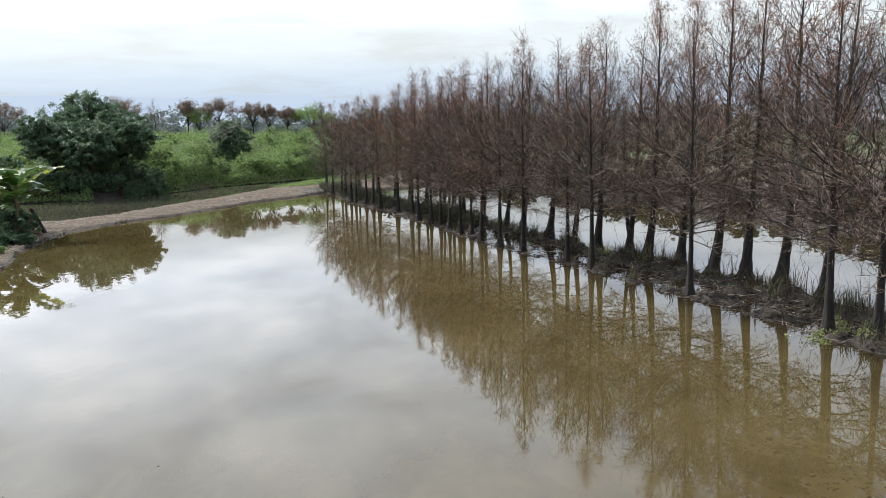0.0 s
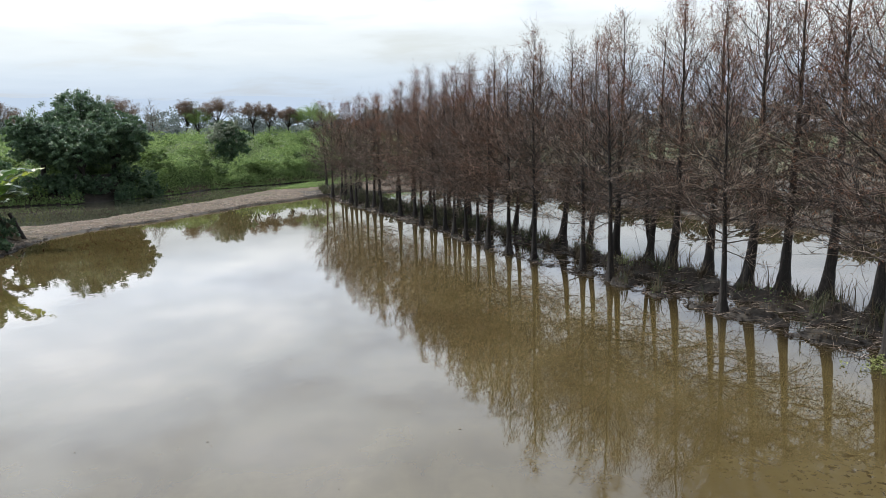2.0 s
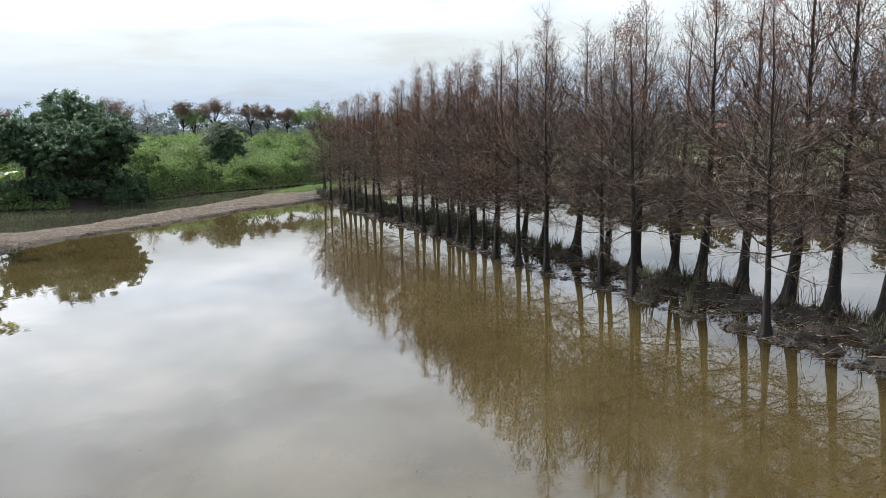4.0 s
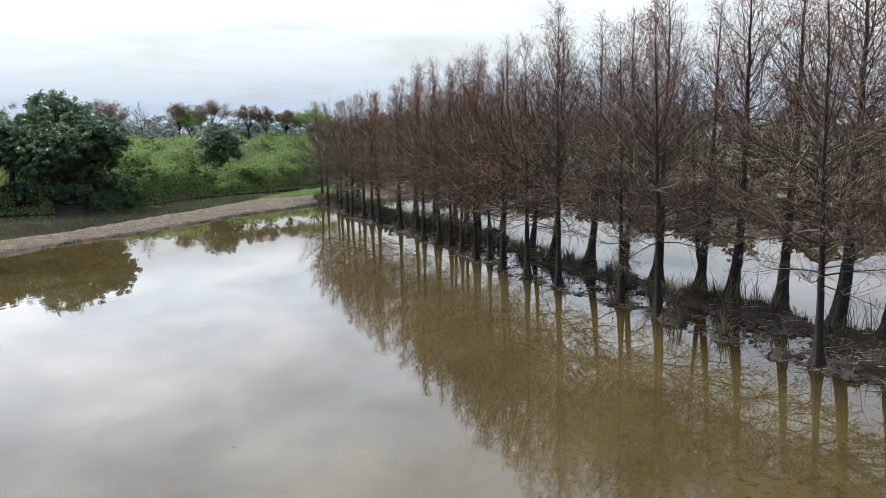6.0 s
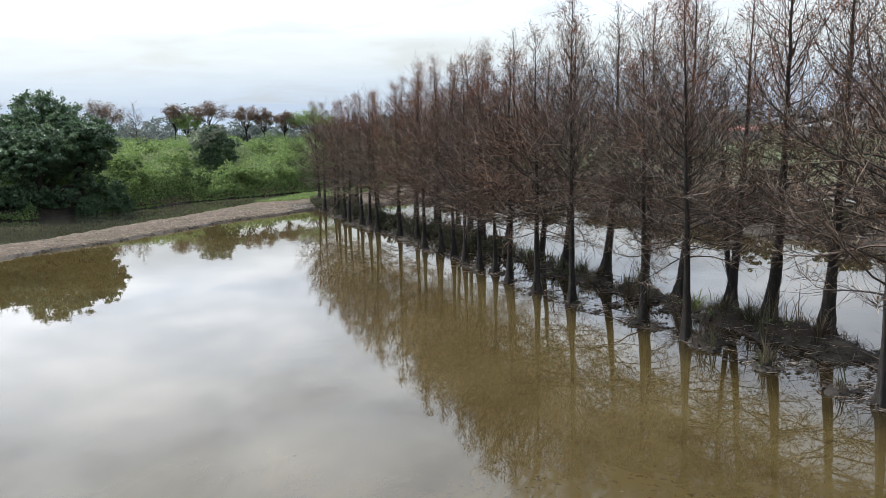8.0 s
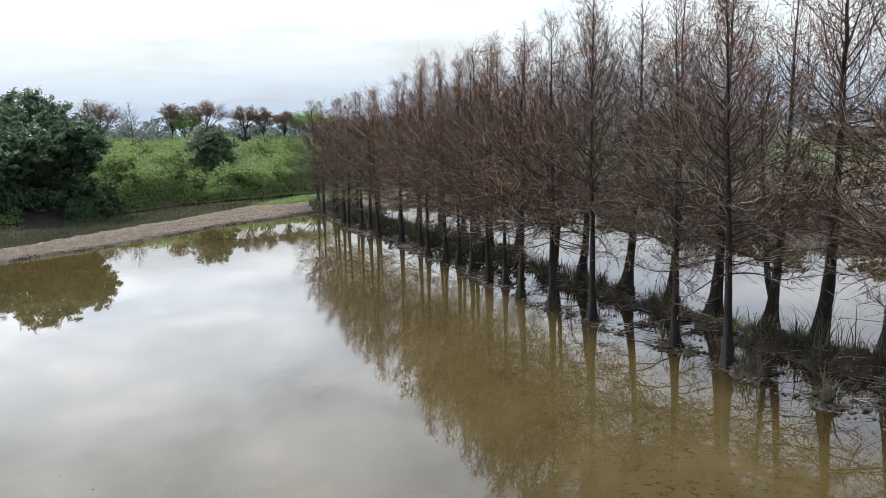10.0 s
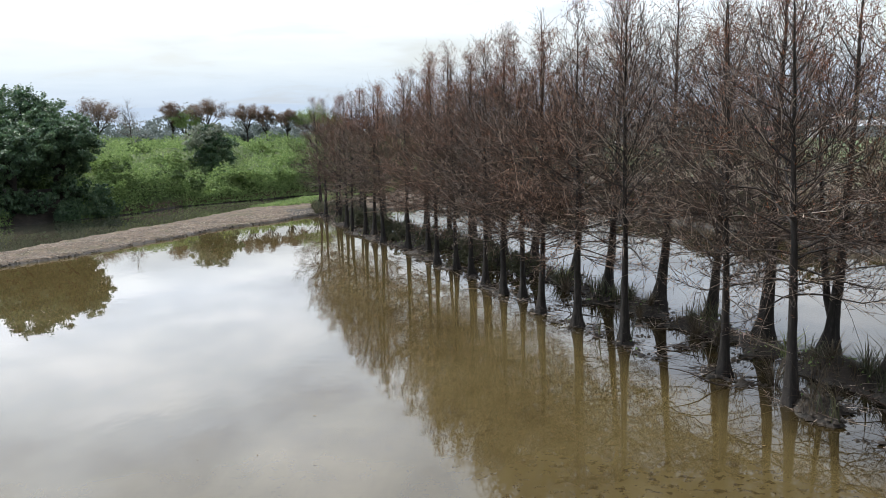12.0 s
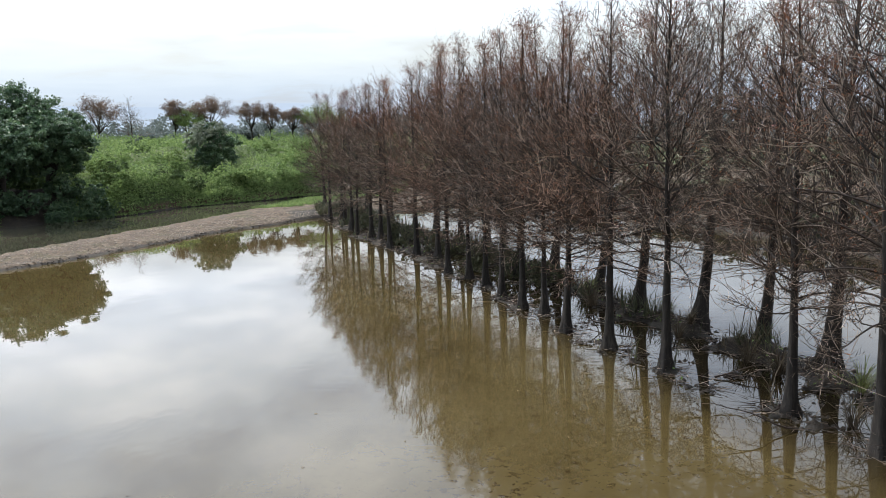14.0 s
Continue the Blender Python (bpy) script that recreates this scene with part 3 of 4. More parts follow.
    # twiglets: hooked ones and straight ones
    own3 = np.repeat(np.arange(len(own)), fine)
    u3 = rng.uniform(0.10, 1.0, len(own3)) * (m2 - 1)
    j0 = np.clip(u3.astype(int), 0, m2 - 2)
    g = (u3 - j0)[:, None]
    b3 = tw[own3, j0] * (1 - g) + tw[own3, j0 + 1] * g
    t3 = unit(tw[own3, j0 + 1] - tw[own3, j0])
    w3 = unit(t3 * 0.75 + rng.normal(0, 0.50, b3.shape) + [0, 0, 0.05])
    l3 = rng.uniform(0.10, 0.36, (len(own3), 1)) * (0.6 + 0.5 * tl[own3][:, None])
    up3 = unit(rng.normal(0, 0.6, b3.shape) + [0, 0, 0.7])
    mid3, tip3 = b3 + w3 * l3 * 0.55, b3 + w3 * l3 * 0.9 + up3 * l3 * 0.42
    top = b3[:, 2] / H
    keep = rng.random(len(b3)) > (0.88 * smooth01((top - 0.46) / 0.34) if airy else 0.62 * smooth01((top - 0.55) / 0.40))
    bent = keep & (np.arange(len(b3)) % 5 < (2 if H > 12 else 0))
    plain = keep & ~bent
    sv, sf = spikes(b3[plain], tip3[plain], 0.0066)
    hv, hf = hooks(b3[bent], mid3[bent], tip3[bent], 0.0086)
    made = [trunk, mesh("crown", *limb_tubes, LIMB, more=[(tv2, tf2), (sv, sf), (hv, hf)], other=TWIG)]
    # old needles that still hang
    if rust:
        sparse = rng.random(len(b3)) < 0.5 * rust * top * (0.15 + 1.4 * vnoise(b3[:, 2] * 0.8, np.arctan2(b3[:, 1], b3[:, 0]) * 1.6 + 9, seed))
        pt = [np.repeat(tip3[sparse], 3, 0) + rng.normal(0, 0.08, (3 * int(sparse.sum()), 3))]
        # soft clusters towards the ends of the upper limbs
        upper = np.flatnonzero(f > 0.42)
        for i in rng.choice(upper, int(rust * (84 if airy else 58))):
            c = limb[i, rng.integers(3, m)]
            pt.append(c + rng.normal(0, 1, (80, 3)) * rng.uniform(0.14, 0.36) * [1, 1, 0.8])
        pt = np.concatenate(pt)
        lv, lf = leaves(pt, np.tile([0, 0, 1.0], (len(pt), 1)), 0.105, 0.026, rng, 1.5)
        made.append(mesh("needles", lv, lf, RUST))
    return made


CY_NAMES = ["trunk", "crown", "foliage"]
CY_LABELS = ["dark fluted trunk flaring at the foot", "crown of bare grey-brown branches and fine twigs", "rust-brown old needles"]


def stand(name, at, meshes, label, group):
    ob = thing(name, at, label, "tree", group)
    for nm, me, lb in zip(CY_NAMES, meshes, CY_LABELS):
        part(nm, me, ob, lb)
    return ob


airy_kinds = [cypress(11, 13.0, 3.3, 2.6, 0.22, airy=True, girth=0.85), cypress(12, 13.0, 3.2, 2.8, 0.45, airy=True, girth=0.85)]
full_kinds = [cypress(14, 13.0, 3.2, 2.9, 0.20, girth=0.85), cypress(15, 13.0, 3.4, 2.8, 0.42, girth=0.9), cypress(17, 13.0, 3.2, 3.0, 0.28, girth=0.8)]
far_kinds = [cypress(21, 11.0, 3.1, 2.4, 0.20, 0.85, 80, fine=4), cypress(22, 11.0, 2.9, 2.3, 0.34, 0.85, 80, fine=4), cypress(23, 11.0, 3.0, 2.5, 0.26, 0.85, 80, fine=4)]
# those of the back row bow away from the pond at the butt
bowed_airy = [cypress(31, 13.0, 3.3, 2.7, 0.25, airy=True, sweep=0.28, girth=1.15), cypress(32, 13.0, 3.2, 2.8, 0.45, airy=True, sweep=0.22, girth=1.15), cypress(36, 13.0, 3.2, 2.8, 0.60, airy=True, sweep=0.34, girth=1.2)]
bowed_full = [cypress(34, 13.0, 3.2, 2.9, 0.20, sweep=0.30, girth=1.15), cypress(35, 13.0, 3.4, 2.8, 0.40, sweep=0.22, girth=1.15), cypress(37, 13.0, 3.2, 3.0, 0.28, sweep=0.36, girth=1.1)]
fork_kinds = [cypress(13, 13.0, 3.2, 2.8, 0.10, n1=80, fork=True, airy=True, sweep=0.20, girth=1.1)]
rt = random.Random(5)
for row, trees in (("front row of cypresses in the water", FRONT), ("back row of cypresses on the berm", BACK)):
    for i, (x, y, H) in enumerate(trees):
        back = trees is BACK
        far = y > 66
        airy = y < (47 if back else 46)
        near = (bowed_airy if airy else bowed_full) if back else airy_kinds if airy else full_kinds
        kinds = far_kinds if far else near
        q = (1 + i % 2 if 35 < y < 46 else 0) if back and airy else i % len(kinds)
        if y == 47.6:
            kinds, q = fork_kinds, 0
        sc = H / (11.0 if far else 13.0)
        turn = rt.uniform(-40, 40) if back and not far else rt.uniform(0, 360)
        m = pose(x, y, max(0.0, float(land(np.array(x), np.array(y)))) - 0.02, rt.uniform(-1.3, 1.3), rt.uniform(0.3, 2.2) if back else rt.uniform(-1.0, 1.2)) @ pose(0, 0, 0, 0, 0, turn) \
            @ Matrix.Diagonal((sc * rt.uniform(0.92, 1.08), sc * rt.uniform(0.92, 1.08), sc, 1))
        rusty = q == 1 or (airy and q == 2)
        lab = ("bare bald cypress with rust-brown needles, fluted foot in wet mud" if rusty
               else "bare grey-brown bald cypress with fluted foot in wet mud")
        stand("bald_cypress", m, kinds[q], lab, row)

# ---- leafy trees and shrubs ----


def dome_points(rng, n, rx, ry, rz, clumps, shell=0.55, flat=0.0, tufts=9, loose=0.034):
    """Points and outward normals of an uneven crown: boughs on a dome, tufts on the boughs, leaves on the tufts."""
    c = unit(rng.normal(0, 1, (clumps, 3)))
    if flat < 0:                            # a whole ball
        c[:, 2] = c[:, 2] * 0.85
    else:
        c[:, 2] = np.abs(c[:, 2]) + rng.uniform(-0.35, 0.12, clumps) if not flat else c[:, 2] * 0.5 + 0.5 - flat * (1 - c[:, 2]) * 0.5
    c *= rng.uniform(0.40, 0.84, (clumps, 1))
    size = rng.uniform(0.16, 0.34, clumps)
    tuft_of = np.repeat(np.arange(clumps), tufts)
    d = unit(rng.normal(0, 1, (len(tuft_of), 3)) + [0, 0, 0.45])
    t = c[tuft_of] + d * (size[tuft_of] * rng.uniform(shell, 1.0, len(tuft_of)) ** 0.5)[:, None]
    own = rng.integers(0, len(t), n)
    e = rng.normal(0, 1, (n, 3))
    p = (t[own] + e * [loose, loose, loose * 0.65]) * [rx, ry, rz]
    return p, unit(d[own] + e * 0.25 + [0, 0, 0.5])


def crown_limbs(rng, n, rx, ry, z0, z1, r):
    a = rng.uniform(0, 6.28, n)
    rr = rng.uniform(0.25, 0.62, n)
    s = np.linspace(0, 1, 6)[None, :]
    zt = z1 * rng.uniform(0.5, 0.82, n)[:, None]
    L = np.stack([np.cos(a)[:, None] * rr[:, None] * rx * s ** 1.3, np.sin(a)[:, None] * rr[:, None] * ry * s ** 1.3,
                  z0 * rng.uniform(0.4, 1, n)[:, None] * (1 - s) + zt * s], -1)
    L[:, 1:] += rng.normal(0, 0.12, (n, 5, 3))
    return tubes(L, np.broadcast_to(r * (1 - 0.8 * s), (n, 6)), 6)


def leafy(name, at, label, category, seed, rx, ry, rz, lift, n, clumps, leaf, mat, bark=BARK, shell=0.5, flat=0.0, group="", trunk_r=0.16, nl=9):
    """A tree or shrub: trunk, limbs, a crown of many leaves."""
    rng = np.random.default_rng(seed)
    ob = thing(name, at, label, category, group)
    zt = lift + rz * 0.5
    s = np.linspace(0, 1, 8)
    ax = np.stack([0.15 * np.sin(s * 3 + seed), 0.15 * np.cos(s * 2 + seed) - 0.1, -0.4 + (zt + 0.4) * s], 1)
    part("trunk", mesh("trunk", *both(tubes(ax[None], (trunk_r * (1.25 - 0.8 * s))[None], 9),
                                      crown_limbs(rng, nl, rx, ry, lift * 0.9, lift + rz * 1.0, trunk_r * 0.45)), bark, True), ob)
    p, nn = dome_points(rng, n, rx, ry, rz, clumps, shell, flat)
    p[:, 2] += lift
    k = p[:, 2] > 0.05
    p, nn = p[k], nn[k]
    part("crown", mesh("crown", *leaves(p, nn, leaf, leaf * 0.55, rng, 0.7), mat), ob)
    return ob


def vase(name, at, label, seed, r, top, fork, mat):
    """A small tree whose limbs fan out from the fork to a domed crown of small leaves."""
    rng = np.random.default_rng(seed)
    ob = thing(name, at, label, "tree", "trees on the levee")
    fork = max(fork - 0.06 * (top - fork), 0.6)
    s = np.linspace(0, 1, 6)
    bole = tubes(np.stack([0.10 * np.sin(s * 4 + seed), 0.08 * np.cos(s * 3 + seed), -0.3 + (fork + 0.5) * s], 1)[None], (0.13 * (1.2 - 0.6 * s))[None], 8)
    n = 17
    a = np.arange(n) * 2.39996 + rng.normal(0, 0.3, n)
    out = np.sqrt((np.arange(n) + 0.5) / n) * rng.uniform(0.82, 1.1, n)
    tz = fork + (top - fork) * (1.0 - 0.52 * out ** 2.4) * rng.uniform(0.90, 1.03, n)
    t = np.linspace(0, 1, 7)[None]
    z0 = fork * rng.uniform(0.80, 1.02, n)[:, None]
    limb = np.stack([np.cos(a)[:, None] * (out * r)[:, None] * t ** 0.9, np.sin(a)[:, None] * (out * r)[:, None] * t ** 0.9, z0 + (tz[:, None] - z0) * t], -1)
    limb[:, 1:] += rng.normal(0, 0.07, (n, 6, 3))
    own = np.repeat(np.arange(n), 9)
    u = rng.uniform(0.56, 1.0, len(own)) * 6
    i0 = np.clip(u.astype(int), 0, 5)
    fr = (u - i0)[:, None]
    start = limb[own, i0] * (1 - fr) + limb[own, i0 + 1] * fr
    way = unit(unit(limb[own, i0 + 1] - limb[own, i0]) + rng.normal(0, 0.6, start.shape) + [0, 0, 0.25])
    end = start + way * rng.uniform(0.25, 0.7, (len(own), 1)) * r * 0.45
    twig = np.stack([start, (start + end) / 2 + rng.normal(0, 0.04, start.shape), end], 1)
    part("trunk", mesh("trunk", *both(bole, tubes(limb, np.broadcast_to(0.055 * (1 - 0.78 * t), (n, 7)), 5)), BARK, True), ob)
    per = int(8 + 14 * r)
    at_ = rng.integers(1, 3, (len(own), per))
    p = twig[np.arange(len(own))[:, None], at_].reshape(-1, 3) + rng.normal(0, 1, (len(own) * per, 3)) * [0.24, 0.24, 0.13] * (0.55 + 0.2 * r)
    part("crown", mesh("crown", *leaves(p, np.tile([0, 0, 1.0], (len(p), 1)), 0.155, 0.09, rng, 0.9), mat,
                       more=[tubes(twig, np.broadcast_to(np.array([0.020, 0.013, 0.006]), (len(own), 3)), 3)], other=LIMB), ob)
    return ob


def on(x, y, dz=0.0):
    return pose(x, y, float(land(np.array(float(x)), np.array(float(y)))) + dz)


# the great dark trees at the levee's foot, and the undergrowth in their shade
for x, y, rx, rz, lift, n, cl, sd, hang in [(-41.6, 102.6, 6.3, 7.5, 1.9, 66000, 170, 31, 0.5), (-34.8, 95.6, 4.3, 4.2, 3.0, 28000, 60, 35, 0.35), (-41.0, 92.6, 4.2, 3.6, 3.2, 28000, 58, 36, 0.3),
                                            (-37.0, 92.0, 4.2, 3.8, 3.0, 28000, 60, 37, 0.3)]:
    leafy("broadleaf_tree", on(x, y, -0.3), "dark-green glossy broadleaf tree overhanging the ditch", "tree", sd, rx, rx, rz, lift,
          n, cl, 0.27, DARK_LEAF, flat=hang, trunk_r=0.26, nl=20, group="great dark trees")
rs = random.Random(139)
for i in range(14):
    x = -53.0 + i * 1.6
    y = float(levee_foot(np.array(x))) + (rs.uniform(1.5, 2.8) if -45 < x < -32.5 else rs.uniform(0.3, 1.2))
    leafy("shrub", on(x, y, -0.3), "dark-green undergrowth bush at the ditch's edge", "shrub", 140 + i, rs.uniform(1.7, 2.4), 1.7, rs.uniform(1.7, 2.9), 0.3, 3400, 30, 0.26, DARK_LEAF,
          flat=0.2, trunk_r=0.05, nl=6, group="undergrowth at the ditch")
crest = leafy("shrub", on(-28.5, 120.0, -0.3), "pale-topped dark shrub standing on the green levee", "shrub", 32, 3.3, 2.8, 4.0, 2.1, 18000, 44, 0.22, DARK_LEAF, flat=0.5, trunk_r=0.1)
# paler leaves over the shrub's top, set to its left and near side
rs = np.random.default_rng(38)
p, nn = dome_points(rs, 6500, 2.9, 2.4, 2.9, 30, 0.5)
part("blossom", mesh("blossom", *leaves(p + [-0.6, -0.9, 3.9], nn, 0.20, 0.11, rs, 0.7), PALE_LEAF), crest, "pale grey-green top growth")
leafy("shrub", on(-50.6, 98.0, -0.3), "dense dark-green shrub on the green levee", "shrub", 33, 4.2, 3.5, 2.8, 0.8, 13000, 34, 0.30, DARK_LEAF, trunk_r=0.1)
leafy("shrub", on(-31.8, 100.5, -0.2), "low bright-green shrub at the channel's edge", "shrub", 34, 2.6, 1.8, 1.9, 0.5, 5000, 22, 0.26, MID_LEAF, trunk_r=0.06)

# a dark fringe of weeds hangs over the ditch there
rs = np.random.default_rng(150)
x = np.where(rs.random(15000) < 0.35, rs.uniform(-34, -30.5, 15000), rs.uniform(-52, -43.5, 15000))
d = rs.uniform(-0.45, 1.5, 15000)
y = levee_foot(x) + d
z = np.maximum(land(x, y), 0.0) + rs.uniform(0.03, 0.85, 15000) * (0.4 + 0.8 * vnoise(x * 0.7, y * 0.4, 151))
fringe = new("ditch_weeds", mesh("ditch_weeds", *leaves(np.stack([x, y, z], 1), np.tile([0, -0.5, 0.6], (15000, 1)), 0.34, 0.15, rs, 0.8), DARK_LEAF))
tagged(fringe, "dark-green weeds hanging over the shaded ditch", "weeds", kind="stuff")
# rounded bushes in the levee's green cover
for i, (x, y, r_, h) in enumerate([(-31.4, 103.0, 1.9, 1.4), (-29.0, 106.0, 1.7, 1.2), (-23.6, 112.4, 2.0, 1.5), (-20.6, 116.5, 2.2, 1.6), (-27.6, 108.4, 1.5, 1.1), (-17.8, 119.5, 2.2, 1.7),
                                   (-33.0, 117.0, 2.6, 1.5), (-30.0, 121.0, 2.2, 1.4), (-21.6, 128.5, 2.6, 1.4), (-36.0, 111.0, 2.4, 1.6),
                                   (-38.0, 122.0, 2.4, 1.4), (-50.0, 112.0, 3.0, 2.0), (-23.0, 134.0, 2.4, 1.6), (-16.5, 130.0, 2.6, 2.0)]):
    leafy("shrub", on(x, y, -0.2), "rounded green bush among the levee's creepers", "shrub", 160 + i, r_, r_ * 0.8, h, 0.4, 3000, 24, 0.24, SHADE_LEAF if i % 3 == 1 else MID_LEAF, flat=0.5,
          trunk_r=0.04, nl=6, group="bushes on the levee")

rs = random.Random(400)
for i in range(14):
    x = -50 + i * 2.35 + rs.uniform(-0.8, 0.8)
    y = float(levee_foot(np.array(x))) + (rs.uniform(7, 13) if i % 2 else rs.uniform(16, 30))
    r_ = rs.uniform(1.3, 2.3)
    leafy("shrub", on(x, y, -0.25), "rounded green bush among the levee's creepers", "shrub", 410 + i, r_, r_ * 0.8, rs.uniform(1.2, 1.9), 0.35, 2300, 20, 0.25, SHADE_LEAF if i % 2 else MID_LEAF, flat=0.5,
          trunk_r=0.04, nl=5, group="bushes on the levee")

# brown-leaved trees on the levee's crown: x, radius, top, underside of the crown
for x, r, top, under, sd, lab, mt in [(-53.0, 2.7, 12.4, 8.2, 46, "broad red-brown tree behind the great dark tree", BROWN_LEAF),
                                      (-42.2, 1.5, 12.0, 8.4, 41, "slender brown-leaved tree on the levee's crown", BROWN_LEAF),
                                      (-37.1, 2.5, 11.9, 8.6, 42, "round-crowned brown-leaved tree on the levee's crown", BROWN_LEAF),
                                      (-31.5, 1.8, 11.4, 8.0, 43, "round-crowned brown-leaved tree on the levee's crown", BROWN_LEAF),
                                      (-28.7, 1.3, 11.1, 7.6, 44, "slender brown-leaved tree on the levee's crown", BROWN_LEAF),
                                      (-25.6, 1.5, 10.5, 7.5, 45, "round-crowned brown-leaved tree on the levee's crown", BROWN_LEAF),
                                      (-73.0, 2.6, 12.0, 7.8, 47, "thin brown-leaved tree on the levee's crown", BROWN_LEAF),
                                      (-21.5, 3.0, 10.3, 6.4, 48, "light-green leafy tree beyond the spit", MID_LEAF),
                                      (-40.4, 2.0, 10.6, 7.2, 49, "light-green small tree on the levee", MID_LEAF)]:
    x, r, top, under = x * 1.037, r * 1.037, 1.037 * top - 0.85, 1.037 * under - 0.55
    base = float(land(np.array(x), np.array(152.0)))
    vase("round_tree", on(x, 152.0), lab, sd, r * 1.28, top - base, under - base, mt)

bare = cypress(51, 6.2, 1.7, 1.4, 0.0, 1.0, 46, fine=3)
for x, y, sc in [(-45.8, 141, 1.2), (-66.5, 126, 1.2), (-69.5, 127, 1.0)]:
    stand("bare_tree", on(x, y) @ Matrix.Scale(sc, 4), bare, "thin leafless grey tree on the levee's crown", "bare trees on the levee")

# ---- green cover of the levee ----
rng = np.random.default_rng(60)


def scatter(n, x0, x1, y0, y1, keep):
    x, y = rng.uniform(x0, x1, n), rng.uniform(y0, y1, n)
    k = keep(x, y)
    x, y = x[k], y[k]
    return x, y, land(x, y)


x, y, z = scatter(190000, -76, -4, 72, 164, lambda x, y: (y > levee_foot(x) + 0.35) & (((x + 38.0) / 5.4) ** 2 + ((y - 94) / 5.0) ** 2 > 1) & (rng.random(len(x)) < 1.3 - 0.010 * (y - 80)))
lift = rng.uniform(0, 1, len(x)) ** 0.6 * (0.15 + 1.15 * smooth01((vnoise(x * 0.55, y * 0.45, 61) - 0.25) / 0.5) + 0.3 * vnoise(x * 1.7, y * 1.5, 65))
cover = new("levee_grass", mesh("levee_grass", *leaves(np.stack([x, y, z + lift * 1.0], 1), np.tile([0, -0.25, 0.8], (len(x), 1)), 0.30, 0.15, rng, 0.75), MID_LEAF))
tagged(cover, "dense green creepers and tall grass covering the levee", "vegetation", kind="stuff")
x, y, z = scatter(17000, -74, -8, 76, 162, lambda x, y: (y > levee_foot(x) + 0.2) & (vnoise(x * 0.3, y * 0.3, 62) > 0.55))
tall = new("tall_grass", mesh("tall_grass", *blades(np.stack([x, y, z], 1), 1.05, 0.05, rng, 0.8), MID_LEAF))
tagged(tall, "tall green grass tufts on the levee", "grass", kind="stuff")

# rank weeds hanging over the channel at the levee's foot
n = 58000
x = rng.uniform(-70, -8, n)
d = rng.uniform(-0.45, 4.2, n)
y = levee_foot(x) + d
k = ((x + 38.0) / 5.4) ** 2 + ((y - 94) / 5.0) ** 2 > 1
x, y, d, n = x[k], y[k], d[k], int(k.sum())
mound = smooth01((vnoise(x * 0.42, y * 0.36, 64) - 0.18) / 0.6) + 0.45 * vnoise(x * 1.3, y * 1.1, 66)
z = np.maximum(land(x, y), 0.0) + rng.uniform(0.12, 1, n) ** 0.55 * (0.15 + 1.25 * mound * smooth01((d + 0.6) / 1.2) * (1 - 0.65 * smooth01((d - 1.6) / 2.4)))
foot = new("bank_weeds", mesh("bank_weeds", *leaves(np.stack([x, y, np.maximum(z, 0.05)], 1), np.tile([0, -0.5, 0.6], (n, 1)), 0.27, 0.13, rng, 0.8), MID_LEAF))
tagged(foot, "rank green weeds overhanging the channel's edge", "weeds", kind="stuff")

# short grass on the spit's far end
x, y, z = scatter(26000, -26, -8, 100, 122, lambda x, y: (x > np.interp(y, KY, KX) + 0.2) & (x < np.interp(y, KY, KX) + 2.5 + (y - 95) * 0.35)
                  & (vnoise(x * 0.5, y * 0.5, 63) > 0.35))
k = z > 0.12
short = new("short_grass", mesh("short_grass", *blades(np.stack([x, y, z], 1)[k], 0.22, 0.05, rng, 0.8), MID_LEAF))
tagged(short, "short yellow-green grass on the mud spit", "grass", kind="stuff")

